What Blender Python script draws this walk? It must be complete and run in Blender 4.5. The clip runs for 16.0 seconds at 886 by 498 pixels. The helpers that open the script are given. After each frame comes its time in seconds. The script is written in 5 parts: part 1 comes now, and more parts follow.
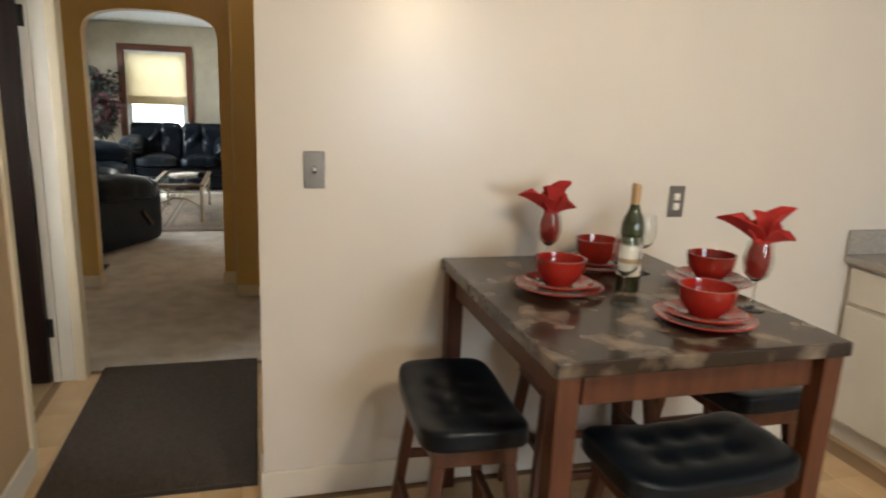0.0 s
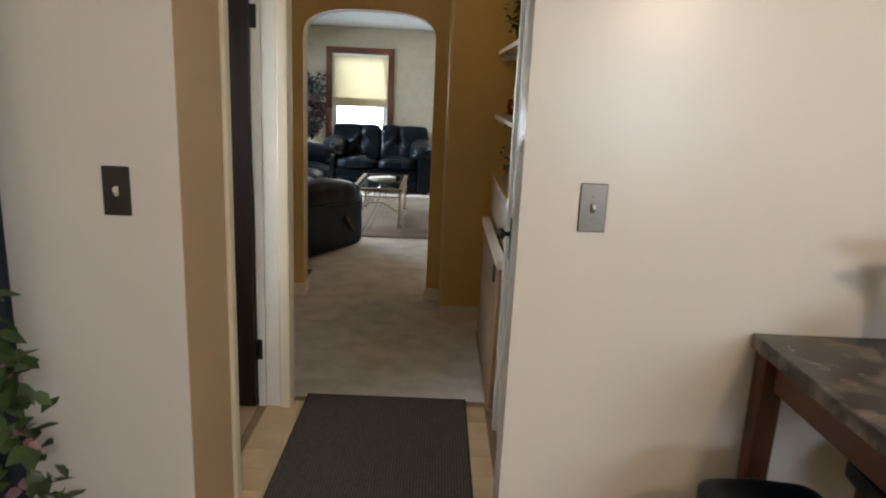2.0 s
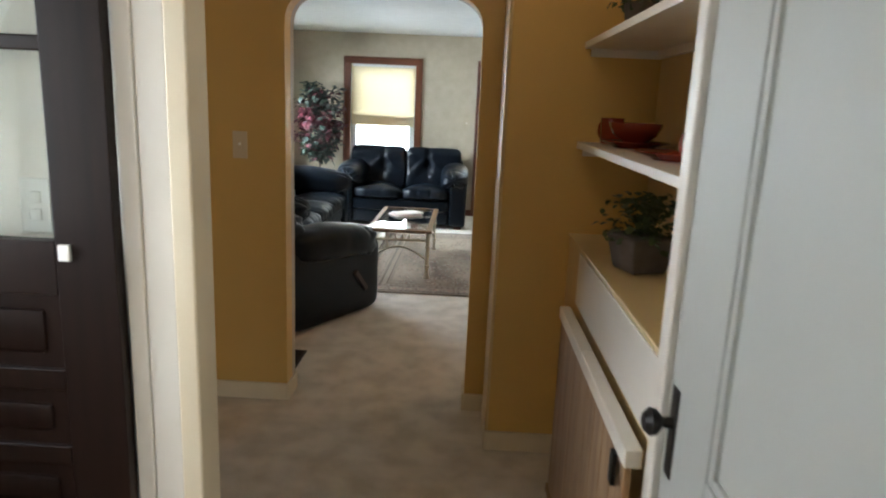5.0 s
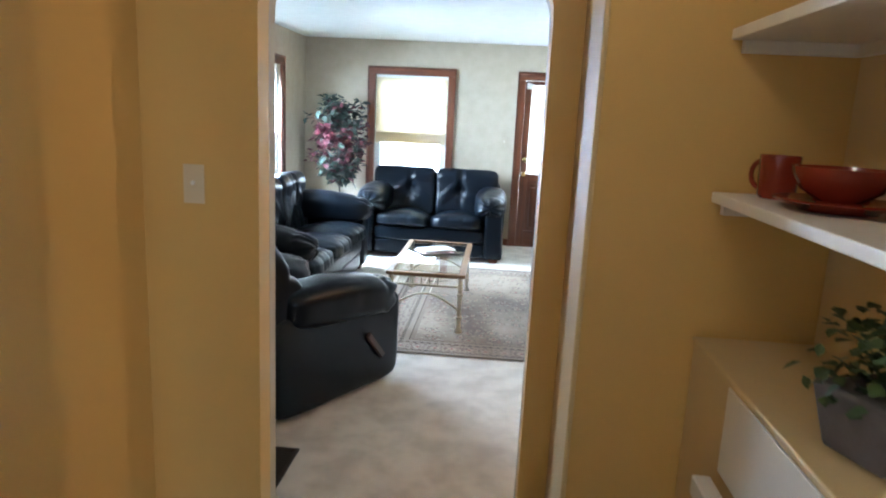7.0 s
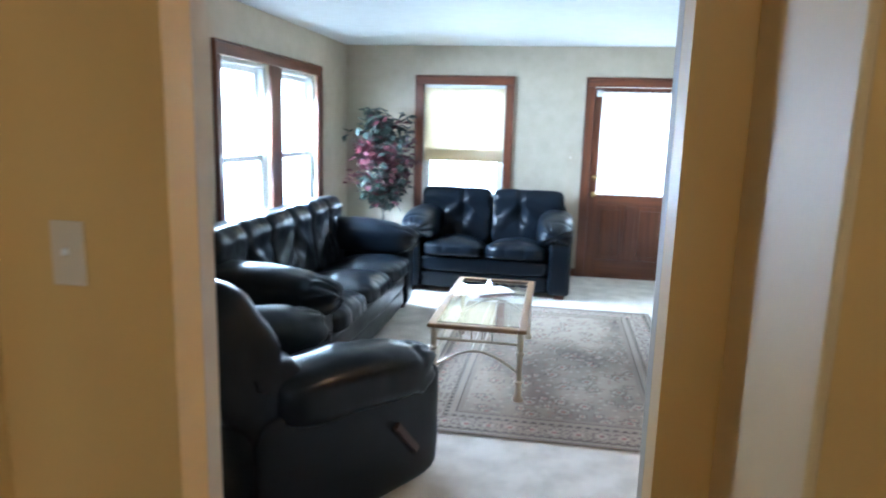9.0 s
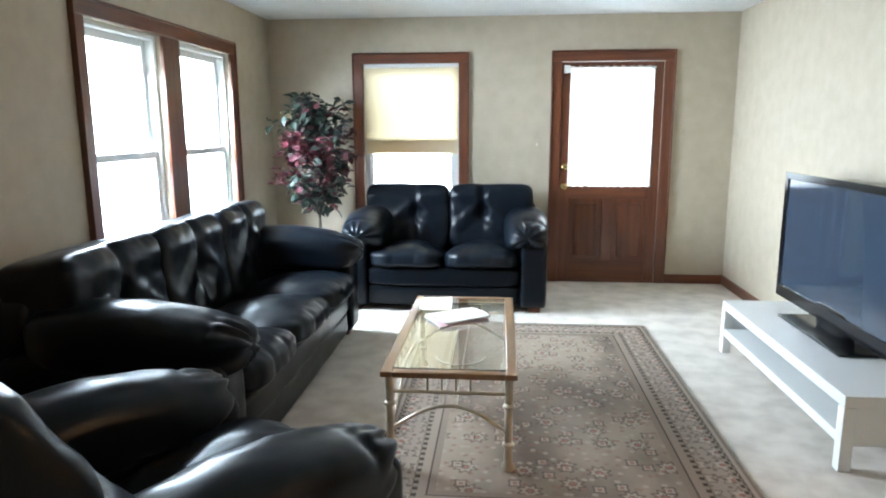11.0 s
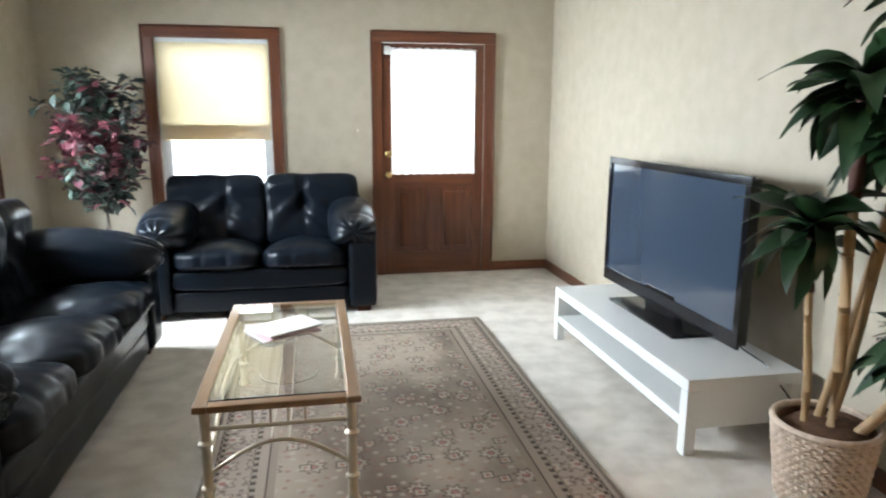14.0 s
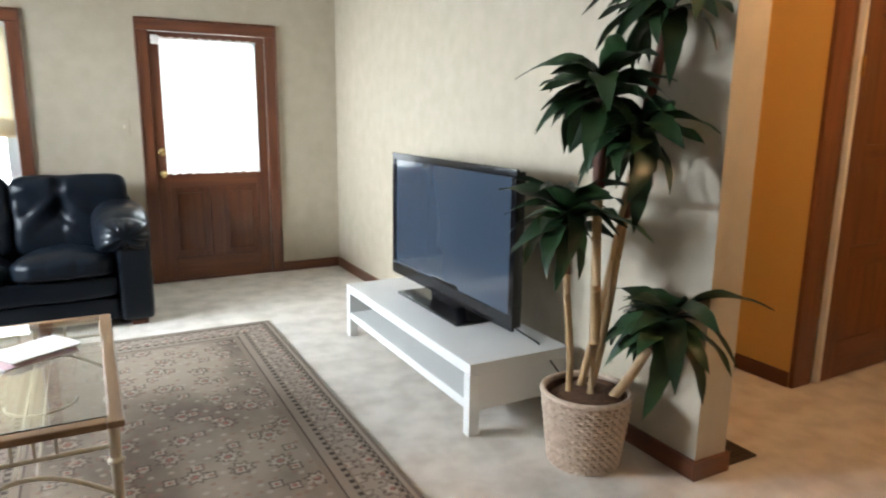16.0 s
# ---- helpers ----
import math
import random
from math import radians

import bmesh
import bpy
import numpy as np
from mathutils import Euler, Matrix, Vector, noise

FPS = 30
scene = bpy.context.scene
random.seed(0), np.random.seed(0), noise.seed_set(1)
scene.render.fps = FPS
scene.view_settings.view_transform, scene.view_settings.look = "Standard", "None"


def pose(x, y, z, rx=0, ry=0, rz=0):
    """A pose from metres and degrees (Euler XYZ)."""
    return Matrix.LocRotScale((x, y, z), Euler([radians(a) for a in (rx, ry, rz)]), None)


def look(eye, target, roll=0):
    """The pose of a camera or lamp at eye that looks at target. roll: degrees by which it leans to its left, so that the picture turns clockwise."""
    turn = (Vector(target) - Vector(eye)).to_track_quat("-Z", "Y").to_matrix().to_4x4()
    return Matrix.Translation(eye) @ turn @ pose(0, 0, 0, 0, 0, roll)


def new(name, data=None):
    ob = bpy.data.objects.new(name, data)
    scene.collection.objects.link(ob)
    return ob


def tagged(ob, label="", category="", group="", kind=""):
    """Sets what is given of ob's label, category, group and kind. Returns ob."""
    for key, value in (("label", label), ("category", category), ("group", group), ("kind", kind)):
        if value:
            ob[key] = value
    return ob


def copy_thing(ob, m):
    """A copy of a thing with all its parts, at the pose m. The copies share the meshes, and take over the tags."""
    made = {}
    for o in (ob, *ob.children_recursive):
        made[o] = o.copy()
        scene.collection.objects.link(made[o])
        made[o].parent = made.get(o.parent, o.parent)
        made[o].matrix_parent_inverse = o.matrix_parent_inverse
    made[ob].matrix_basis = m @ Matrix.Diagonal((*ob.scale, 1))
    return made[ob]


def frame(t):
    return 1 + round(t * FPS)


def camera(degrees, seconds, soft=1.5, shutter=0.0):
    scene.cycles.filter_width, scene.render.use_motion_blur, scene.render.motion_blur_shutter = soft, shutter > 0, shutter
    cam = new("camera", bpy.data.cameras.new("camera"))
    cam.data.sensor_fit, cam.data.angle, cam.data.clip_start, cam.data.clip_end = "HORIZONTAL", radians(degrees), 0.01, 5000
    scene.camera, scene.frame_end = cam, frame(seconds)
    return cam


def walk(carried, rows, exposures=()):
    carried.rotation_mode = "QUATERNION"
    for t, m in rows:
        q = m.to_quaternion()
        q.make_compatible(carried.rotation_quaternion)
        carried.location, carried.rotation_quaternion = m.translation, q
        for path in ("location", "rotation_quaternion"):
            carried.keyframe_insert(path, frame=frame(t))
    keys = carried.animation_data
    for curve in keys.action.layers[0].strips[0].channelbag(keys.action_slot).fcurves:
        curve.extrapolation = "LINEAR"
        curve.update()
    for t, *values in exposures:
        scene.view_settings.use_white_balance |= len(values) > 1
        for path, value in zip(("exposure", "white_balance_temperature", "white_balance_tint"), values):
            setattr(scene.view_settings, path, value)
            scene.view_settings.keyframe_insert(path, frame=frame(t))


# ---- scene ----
cam = camera(67.5, 16.0, soft=2.0, shutter=0.5)
PATH = [
    (0, (0.182, -0.372, 1.523), (0.715, 1.503, 1.071), 2.4),
    (0.5, (0.041, -0.261, 1.531), (0.482, 1.637, 1.078), 1.4),
    (1, (-0.063, -0.181, 1.534), (0.271, 1.728, 1.041), 3.0),
    (1.5, (-0.093, 0.003, 1.529), (0.073, 1.941, 1.064), 2.5),
    (2, (-0.041, 0.249, 1.539), (-0.012, 2.193, 1.068), 2.7),
    (2.5, (-0.046, 0.456, 1.526), (-0.046, 2.396, 1.04), 1.7),
    (3, (-0.117, 0.717, 1.549), (-0.002, 2.67, 1.137), 0.7),
    (3.5, (-0.152, 0.969, 1.548), (0.051, 2.91, 1.11), 1.2),
    (4, (-0.092, 1.286, 1.541), (-0.016, 3.241, 1.122), 2.7),
    (4.5, (-0.088, 1.552, 1.532), (-0.116, 3.499, 1.073), 0.5),
    (4.7, (-0.101, 1.664, 1.52), (-0.146, 3.616, 1.088), 2.4),
    (6.8, (-0.234, 2.787, 1.516), (-0.394, 4.736, 1.099), 0.6),
    (7, (-0.223, 2.88, 1.545), (-0.371, 4.835, 1.151), 2.8),
    (7.5, (-0.26, 3.133, 1.555), (-0.357, 5.091, 1.159), -0.0),
    (8, (-0.265, 3.407, 1.546), (-0.571, 5.347, 1.165), 0.6),
    (8.5, (-0.245, 3.639, 1.559), (-0.686, 5.556, 1.195), 0.9),
    (9, (-0.279, 3.846, 1.548), (-0.608, 5.785, 1.187), 1.6),
    (9.2, (-0.309, 3.975, 1.54), (-0.565, 5.932, 1.196), 1.1),
    (11.3, (-0.556, 4.926, 1.433), (-0.689, 6.888, 1.069), -0.8),
    (11.5, (-0.619, 4.949, 1.467), (-0.633, 6.924, 1.151), -1.4),
    (12, (-0.686, 5.056, 1.462), (-0.605, 7.028, 1.138), 0.4),
    (12.5, (-0.662, 5.152, 1.451), (-0.609, 7.12, 1.099), 0.5),
    (13, (-0.596, 5.212, 1.433), (-0.484, 7.171, 1.046), 0.6),
    (13.5, (-0.561, 5.251, 1.419), (-0.322, 7.197, 1.028), 0.1),
    (14, (-0.534, 5.254, 1.408), (-0.162, 7.179, 1.01), 0.2),
    (14.5, (-0.499, 5.264, 1.405), (0.001, 7.156, 0.995), -0.3),
    (15, (-0.467, 5.27, 1.403), (0.18, 7.117, 0.988), -0.1),
    (15.5, (-0.456, 5.255, 1.41), (0.339, 7.043, 0.998), 0.5),
    (16, (-0.437, 5.257, 1.401), (0.488, 6.984, 1.0), 0.7),
]
EXPOSURES = [(0, -0.38, 6400, 10), (1.0, -0.43, 6250, 10), (2.0, -0.5, 5950, 10), (3.0, -0.58, 5900, 10), (3.5, -0.62, 5850, 10), (4.0, -0.7, 5800, 9), (4.5, -0.4, 5950, 9), (4.7, -0.28, 5950, 9), (7.0, 0.76, 5100, 8), (9.2, 0.6, 4800, 8), (11.3, 0.15, 5750, 10), (13.0, 0.12, 5900, 11), (16, 0.04, 6100, 13)]
walk(cam, [(t, look(eye, target, roll)) for t, eye, target, roll in PATH], EXPOSURES)

# ---- world and lights ----
world = bpy.data.worlds.new("overcast_sky")
scene.world = world
world.use_nodes = True
wn = world.node_tree
sky = wn.nodes.new("ShaderNodeTexSky")
sky.sky_type = "NISHITA"
sky.sun_disc = False
sky.sun_elevation, sky.sun_rotation = radians(42), radians(-60)
wn.nodes["Background"].inputs["Strength"].default_value = 0.15
wn.links.new(sky.outputs["Color"], wn.nodes["Background"].inputs["Color"])


def sun_light(strength, angle, elevation, azimuth, color):
    data = bpy.data.lights.new("sun", "SUN")
    data.energy, data.angle, data.color = strength, radians(angle), color
    d = Vector((math.sin(radians(azimuth)) * math.cos(radians(elevation)),
                math.cos(radians(azimuth)) * math.cos(radians(elevation)), math.sin(radians(elevation))))
    ob = new("sun", data)
    ob.matrix_world = look(d * 30, (0, 0, 0))
    return ob


def area_light(name, eye, target, w, h, watts, color):
    data = bpy.data.lights.new(name, "AREA")
    data.shape, data.size, data.size_y, data.energy, data.color = "RECTANGLE", w, h, watts, color
    ob = new(name, data)
    ob.matrix_world = look(eye, target)
    return ob


def bulb(name, at, watts, color, radius):
    data = bpy.data.lights.new(name, "POINT")
    data.energy, data.color, data.shadow_soft_size = watts, color, radius
    ob = new(name, data)
    ob.location = at
    return ob


DAY = (0.86, 0.945, 1.0)
WARM = (1.0, 0.78, 0.52)
sun_light(1.5, 10, 42, -60, (1.0, 0.96, 0.9))
for wy in (8.62, 9.66):
    for wz in (0.98, 1.62):
        area_light("side_window_daylight", (-3.0, wy, wz), (0, wy, wz - 5.8), 0.76, 0.62, 76 if wz < 1.3 else 175, DAY)
area_light("front_window_daylight", (-1.31, 11.24, 0.92), (-1.31, 8, 0.3), 0.78, 0.5, 14, DAY)
area_light("front_door_daylight", (0.49, 11.2, 1.42), (0.49, 8, 1.0), 0.66, 0.98, 20, DAY)
area_light("kitchen_window_daylight", (2.0, -2.64, 1.5), (2.2, 0.5, 0.9), 1.5, 0.95, 86, DAY)
bulb("kitchen_bulb", (1.1, 0.07, 2.0), 61, WARM, 0.09)
area_light("stair_window_daylight", (-1.79, 2.65, 1.5), (-0.9, 2.75, 1.0), 0.6, 0.8, 2.4, DAY)
bulb("hall_bulb", (-0.2, 3.8, 2.26), 3.6, (1.0, 0.79, 0.53), 0.07)
bulb("side_hall_bulb", (2.3, 6.3, 2.26), 40, (1.0, 0.58, 0.26), 0.08)

# ---- materials ----


def mat(name, color, rough=0.6, second=None, scale=6.0, amount=0.5, bump=0.0, bump_scale=120.0, metal=0.0,
        coat=0.0, stretch=(1, 1, 1), detail=6.0, per_object=0.0, sheen=0.0, spec=0.5):
    """A surface of two blended tones at a large and a fine scale, with fine relief."""
    m = bpy.data.materials.new(name)
    m.use_nodes = True
    t = m.node_tree
    p = t.nodes["Principled BSDF"]
    p.inputs["Roughness"].default_value = rough
    p.inputs["Metallic"].default_value = metal
    p.inputs["Coat Weight"].default_value = coat
    p.inputs["Specular IOR Level"].default_value = spec
    if sheen:
        p.inputs["Sheen Weight"].default_value = sheen
    co = t.nodes.new("ShaderNodeTexCoord")
    mp = t.nodes.new("ShaderNodeMapping")
    mp.inputs["Scale"].default_value = stretch
    t.links.new(co.outputs["Object"], mp.inputs["Vector"])
    big = t.nodes.new("ShaderNodeTexNoise")
    big.inputs["Scale"].default_value, big.inputs["Detail"].default_value = scale, detail
    t.links.new(mp.outputs["Vector"], big.inputs["Vector"])
    ramp = t.nodes.new("ShaderNodeMapRange")
    ramp.inputs["From Min"].default_value, ramp.inputs["From Max"].default_value = 0.3, 0.7
    ramp.inputs["To Max"].default_value = amount
    t.links.new(big.outputs["Fac"], ramp.inputs["Value"])
    mix = t.nodes.new("ShaderNodeMix")
    mix.data_type = "RGBA"
    mix.inputs["A"].default_value = (*color, 1)
    mix.inputs["B"].default_value = (*(second or tuple(c * 0.75 for c in color)), 1)
    t.links.new(ramp.outputs["Result"], mix.inputs["Factor"])
    out = mix.outputs["Result"]
    if per_object:
        info = t.nodes.new("ShaderNodeObjectInfo")
        hsv = t.nodes.new("ShaderNodeHueSaturation")
        rng = t.nodes.new("ShaderNodeMapRange")
        rng.inputs["To Min"].default_value, rng.inputs["To Max"].default_value = 1 - per_object, 1 + per_object
        t.links.new(info.outputs["Random"], rng.inputs["Value"])
        t.links.new(rng.outputs["Result"], hsv.inputs["Value"])
        t.links.new(out, hsv.inputs["Color"])
        out = hsv.outputs["Color"]
    t.links.new(out, p.inputs["Base Color"])
    if bump:
        fine = t.nodes.new("ShaderNodeTexNoise")
        fine.inputs["Scale"].default_value, fine.inputs["Detail"].default_value = bump_scale, 4
        t.links.new(mp.outputs["Vector"], fine.inputs["Vector"])
        b = t.nodes.new("ShaderNodeBump")
        b.inputs["Strength"].default_value, b.inputs["Distance"].default_value = bump, 0.004
        t.links.new(fine.outputs["Fac"], b.inputs["Height"])
        t.links.new(b.outputs["Normal"], p.inputs["Normal"])
    return m


def glass_mat(name, color=(0.95, 0.98, 0.97), rough=0.0, ior=1.45):
    m = bpy.data.materials.new(name)
    m.use_nodes = True
    p = m.node_tree.nodes["Principled BSDF"]
    p.inputs["Base Color"].default_value = (*color, 1)
    p.inputs["Transmission Weight"].default_value = 1.0
    p.inputs["Roughness"].default_value = rough
    p.inputs["IOR"].default_value = ior
    return m


def pane_mat(name):
    """Thin flat window glass: clear, with a faint mirror gloss."""
    m = bpy.data.materials.new(name)
    m.use_nodes = True
    t = m.node_tree
    clear = t.nodes.new("ShaderNodeBsdfTransparent")
    clear.inputs["Color"].default_value = (0.95, 0.97, 0.96, 1)
    gloss = t.nodes.new("ShaderNodeBsdfGlossy")
    gloss.inputs["Roughness"].default_value = 0.02
    mx = t.nodes.new("ShaderNodeMixShader")
    mx.inputs["Fac"].default_value = 0.04
    t.links.new(clear.outputs["BSDF"], mx.inputs[1])
    t.links.new(gloss.outputs["BSDF"], mx.inputs[2])
    t.links.new(mx.outputs["Shader"], t.nodes["Material Output"].inputs["Surface"])
    return m


def glow_mat(name, color, strength):
    m = bpy.data.materials.new(name)
    m.use_nodes = True
    p = m.node_tree.nodes["Principled BSDF"]
    p.inputs["Base Color"].default_value = (*color, 1)
    p.inputs["Emission Color"].default_value = (*color, 1)
    p.inputs["Emission Strength"].default_value = strength
    return m


def cloth_light_mat(name, color, through_color, share):
    """Thin cloth that lets part of the daylight through."""
    m = bpy.data.materials.new(name)
    m.use_nodes = True
    t = m.node_tree
    p = t.nodes["Principled BSDF"]
    p.inputs["Base Color"].default_value = (*color, 1)
    p.inputs["Roughness"].default_value = 0.9
    tr = t.nodes.new("ShaderNodeBsdfTranslucent")
    tr.inputs["Color"].default_value = (*through_color, 1)
    mx = t.nodes.new("ShaderNodeMixShader")
    mx.inputs["Fac"].default_value = share
    t.links.new(p.outputs["BSDF"], mx.inputs[1])
    t.links.new(tr.outputs["BSDF"], mx.inputs[2])
    t.links.new(mx.outputs["Shader"], t.nodes["Material Output"].inputs["Surface"])
    wv = t.nodes.new("ShaderNodeTexNoise")
    wv.inputs["Scale"].default_value = 160
    b = t.nodes.new("ShaderNodeBump")
    b.inputs["Strength"].default_value, b.inputs["Distance"].default_value = 0.2, 0.003
    t.links.new(wv.outputs["Fac"], b.inputs["Height"])
    t.links.new(b.outputs["Normal"], p.inputs["Normal"])
    return m


M = {
    "kitchen_wall": mat("eggshell_wall_paint", (0.72, 0.68, 0.62), 0.3, (0.67, 0.625, 0.56), 1.8, 0.6, 0.06, 55),
    "return_wall": mat("tan_wall_paint", (0.49, 0.345, 0.20), 0.5, (0.43, 0.30, 0.17), 2.0, 0.6, 0.06, 55),
    "hall_wall": mat("ochre_wall_paint", (0.62, 0.395, 0.115), 0.45, (0.56, 0.35, 0.095), 1.6, 0.7, 0.06, 60),
    "niche_wall": mat("pale_ochre_paint", (0.62, 0.46, 0.22), 0.5, (0.56, 0.41, 0.185), 2.0, 0.6, 0.06, 60),
    "living_wall": mat("mottled_cream_wallpaper", (0.475, 0.418, 0.315), 0.65, (0.395, 0.335, 0.235), 9, 0.6, 0.1, 70, detail=12),
    "ceiling": mat("white_ceiling_paint", (0.80, 0.81, 0.80), 0.85, (0.72, 0.73, 0.72), 9, 0.6, 0.5, 60),
    "white_trim": mat("white_gloss_paint", (0.74, 0.70, 0.62), 0.35, (0.66, 0.61, 0.52), 5, 0.6, 0.04, 90),
    "cream_trim": mat("cream_trim_paint", (0.72, 0.63, 0.46), 0.45, (0.64, 0.54, 0.37), 4, 0.6, 0.05, 80),
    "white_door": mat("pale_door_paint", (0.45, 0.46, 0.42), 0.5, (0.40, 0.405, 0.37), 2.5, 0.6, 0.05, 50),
    "oak_trim": mat("red_brown_stained_wood", (0.165, 0.052, 0.019), 0.36, (0.08, 0.024, 0.0095), 3.0, 0.9, 0.12, 60, coat=0.25, stretch=(9, 9, 0.6)),
    "oak_trim_h": mat("red_brown_stained_wood_rail", (0.165, 0.052, 0.019), 0.36, (0.08, 0.024, 0.0095), 3.0, 0.9, 0.12, 60, coat=0.25, stretch=(0.6, 0.6, 9)),
    "dark_door": mat("dark_walnut_stain", (0.016, 0.008, 0.0055), 0.36, (0.008, 0.004, 0.003), 4.0, 0.8, 0.1, 60, stretch=(9, 9, 0.6), spec=0.22),
    "carpet": mat("beige_cut_pile_carpet", (0.72, 0.655, 0.56), 0.95, (0.50, 0.44, 0.355), 6.5, 0.75, 0.9, 420, sheen=0.3, spec=0.1),
    "vinyl": mat("honey_parquet_vinyl", (0.66, 0.48, 0.28), 0.3, (0.5, 0.32, 0.16), 5.0, 0.7, 0.05, 60, per_object=0.14, stretch=(1, 1, 1)),
    "vinyl_base": mat("vinyl_joint_brown", (0.3, 0.19, 0.1), 0.5),
    "rubber": mat("dark_ribbed_mat", (0.035, 0.027, 0.022), 0.8, (0.055, 0.042, 0.034), 30, 0.8, 0.5, 300),
    # black leather; the blue cast in its colour stands in for reflected daylight
    "leather": mat("black_bonded_leather", (0.0034, 0.0054, 0.0084), 0.28, (0.0056, 0.0082, 0.0120), 7, 0.7, 0.10, 190, spec=0.2),
    "stain": mat("dark_cherry_stain", (0.105, 0.036, 0.016), 0.38, (0.05, 0.016, 0.008), 5, 0.8, 0.08, 60, coat=0.05, spec=0.3, stretch=(6, 6, 0.7)),
    "marble": mat("brown_grey_faux_marble", (0.17, 0.135, 0.105), 0.2, (0.022, 0.014, 0.010), 7.5, 1.0, 0.02, 60, spec=0.35, detail=8),
    "red_glaze": mat("red_glazed_stoneware", (0.27, 0.016, 0.01), 0.15, (0.2, 0.011, 0.007), 8, 0.5, coat=0.5),
    "dark_red_glaze": mat("brick_red_stoneware", (0.23, 0.03, 0.012), 0.18, (0.17, 0.02, 0.008), 8, 0.5, coat=0.3),
    "red_cloth": mat("red_cotton_napkin", (0.42, 0.022, 0.018), 0.85, (0.28, 0.012, 0.01), 25, 0.6, 0.4, 600),
    "bottle_glass": mat("dark_green_bottle_glass", (0.025, 0.035, 0.012), 0.06, (0.015, 0.022, 0.008), 5, 0.5, coat=0.6),
    "paper": mat("white_label_paper", (0.75, 0.72, 0.66), 0.7, (0.6, 0.56, 0.5), 40, 0.4),
    "cork": mat("tan_capsule_foil", (0.42, 0.27, 0.13), 0.45, (0.3, 0.19, 0.09), 30, 0.5),
    "steel": mat("brushed_stainless_steel", (0.22, 0.2, 0.18), 0.42, (0.17, 0.155, 0.14), 8, 0.5, 0.06, 300, metal=0.9),
    "bronze": mat("dark_bronze_plate", (0.06, 0.05, 0.045), 0.45, (0.035, 0.03, 0.027), 10, 0.6, metal=0.5),
    "brass": mat("polished_brass", (0.62, 0.45, 0.2), 0.25, (0.5, 0.35, 0.14), 10, 0.4, metal=0.9),
    "ivory": mat("ivory_switch_plastic", (0.62, 0.52, 0.34), 0.4, (0.56, 0.46, 0.29), 10, 0.4),
    "white_plastic": mat("white_plastic", (0.78, 0.76, 0.7), 0.35, (0.7, 0.68, 0.62), 10, 0.4),
    "black_plastic": mat("piano_black_plastic", (0.006, 0.006, 0.007), 0.16, (0.009, 0.009, 0.011), 10, 0.4, coat=0.1, spec=0.35),
    "screen": mat("unlit_plasma_screen", (0.045, 0.062, 0.088), 0.1, (0.038, 0.054, 0.078), 2, 0.4, coat=0.6),
    "white_laminate": mat("white_satin_laminate", (0.76, 0.76, 0.73), 0.3, (0.7, 0.7, 0.67), 3, 0.5),
    "table_metal": mat("champagne_painted_metal", (0.55, 0.48, 0.36), 0.4, (0.44, 0.37, 0.26), 14, 0.6, 0.08, 120, metal=0.25),
    "table_wood": mat("honey_oak_frame", (0.24, 0.135, 0.06), 0.35, (0.17, 0.09, 0.038), 4, 0.8, 0.06, 60, coat=0.2, stretch=(5, 1, 5)),
    "clear_glass": glass_mat("clear_drinking_glass"),
    "table_glass": glass_mat("bevelled_table_glass", (0.97, 1.0, 0.99)),
    "shade_cloth": cloth_light_mat("cream_roller_shade", (0.62, 0.55, 0.40), (0.90, 0.74, 0.45), 0.30),
    "lace": cloth_light_mat("white_lace_curtain", (0.8, 0.78, 0.74), (1.0, 0.98, 0.94), 0.6),
    "curtain_blue": mat("blue_grey_curtain_cloth", (0.07, 0.085, 0.13), 0.9, (0.05, 0.06, 0.1), 12, 0.6, 0.3, 400),
    "leaf": mat("glossy_dark_green_leaf", (0.010, 0.03, 0.012), 0.42, (0.026, 0.06, 0.017), 9, 0.8, 0.3, 40, per_object=0.45, spec=0.3),
    "leaf_small": mat("mid_green_leaf", (0.03, 0.065, 0.02), 0.45, (0.075, 0.10, 0.025), 25, 0.9, 0.2, 90),
    "leaf_tree": mat("blue_green_silk_leaf", (0.010, 0.02, 0.013), 0.5, (0.026, 0.04, 0.028), 20, 0.9, 0.2, 90),
    "leaf_red": mat("crimson_silk_leaf", (0.05, 0.007, 0.012), 0.55, (0.11, 0.018, 0.028), 14, 0.9, 0.2, 90),
    "petal": mat("dusty_pink_blossom", (0.42, 0.22, 0.24), 0.7, (0.3, 0.15, 0.2), 30, 0.8),
    "cane": mat("pale_bamboo_cane", (0.45, 0.30, 0.15), 0.5, (0.30, 0.18, 0.08), 8, 0.8, 0.2, 90, stretch=(4, 4, 1)),
    "cane_tip": mat("red_brown_leaf_sheath", (0.11, 0.035, 0.018), 0.7, (0.06, 0.02, 0.01), 12, 0.8, 0.4, 120),
    "wicker": mat("whitewashed_wicker", (0.66, 0.54, 0.42), 0.7, (0.46, 0.34, 0.24), 35, 0.9, 0.3, 200, per_object=0.1),
    "moss": mat("brown_coir_filling", (0.16, 0.08, 0.04), 0.95, (0.08, 0.04, 0.02), 40, 0.9, 1.0, 220),
    "terracotta": mat("rough_grey_stone_pot", (0.13, 0.105, 0.085), 0.85, (0.07, 0.055, 0.045), 14, 0.8, 0.5, 120),
    "gate_wood": mat("weathered_pale_wood", (0.36, 0.23, 0.12), 0.7, (0.22, 0.13, 0.065), 5, 0.9, 0.2, 80, stretch=(6, 6, 0.6)),
    "iron": mat("black_iron", (0.015, 0.013, 0.012), 0.45, (0.03, 0.025, 0.02), 20, 0.6, metal=0.6),
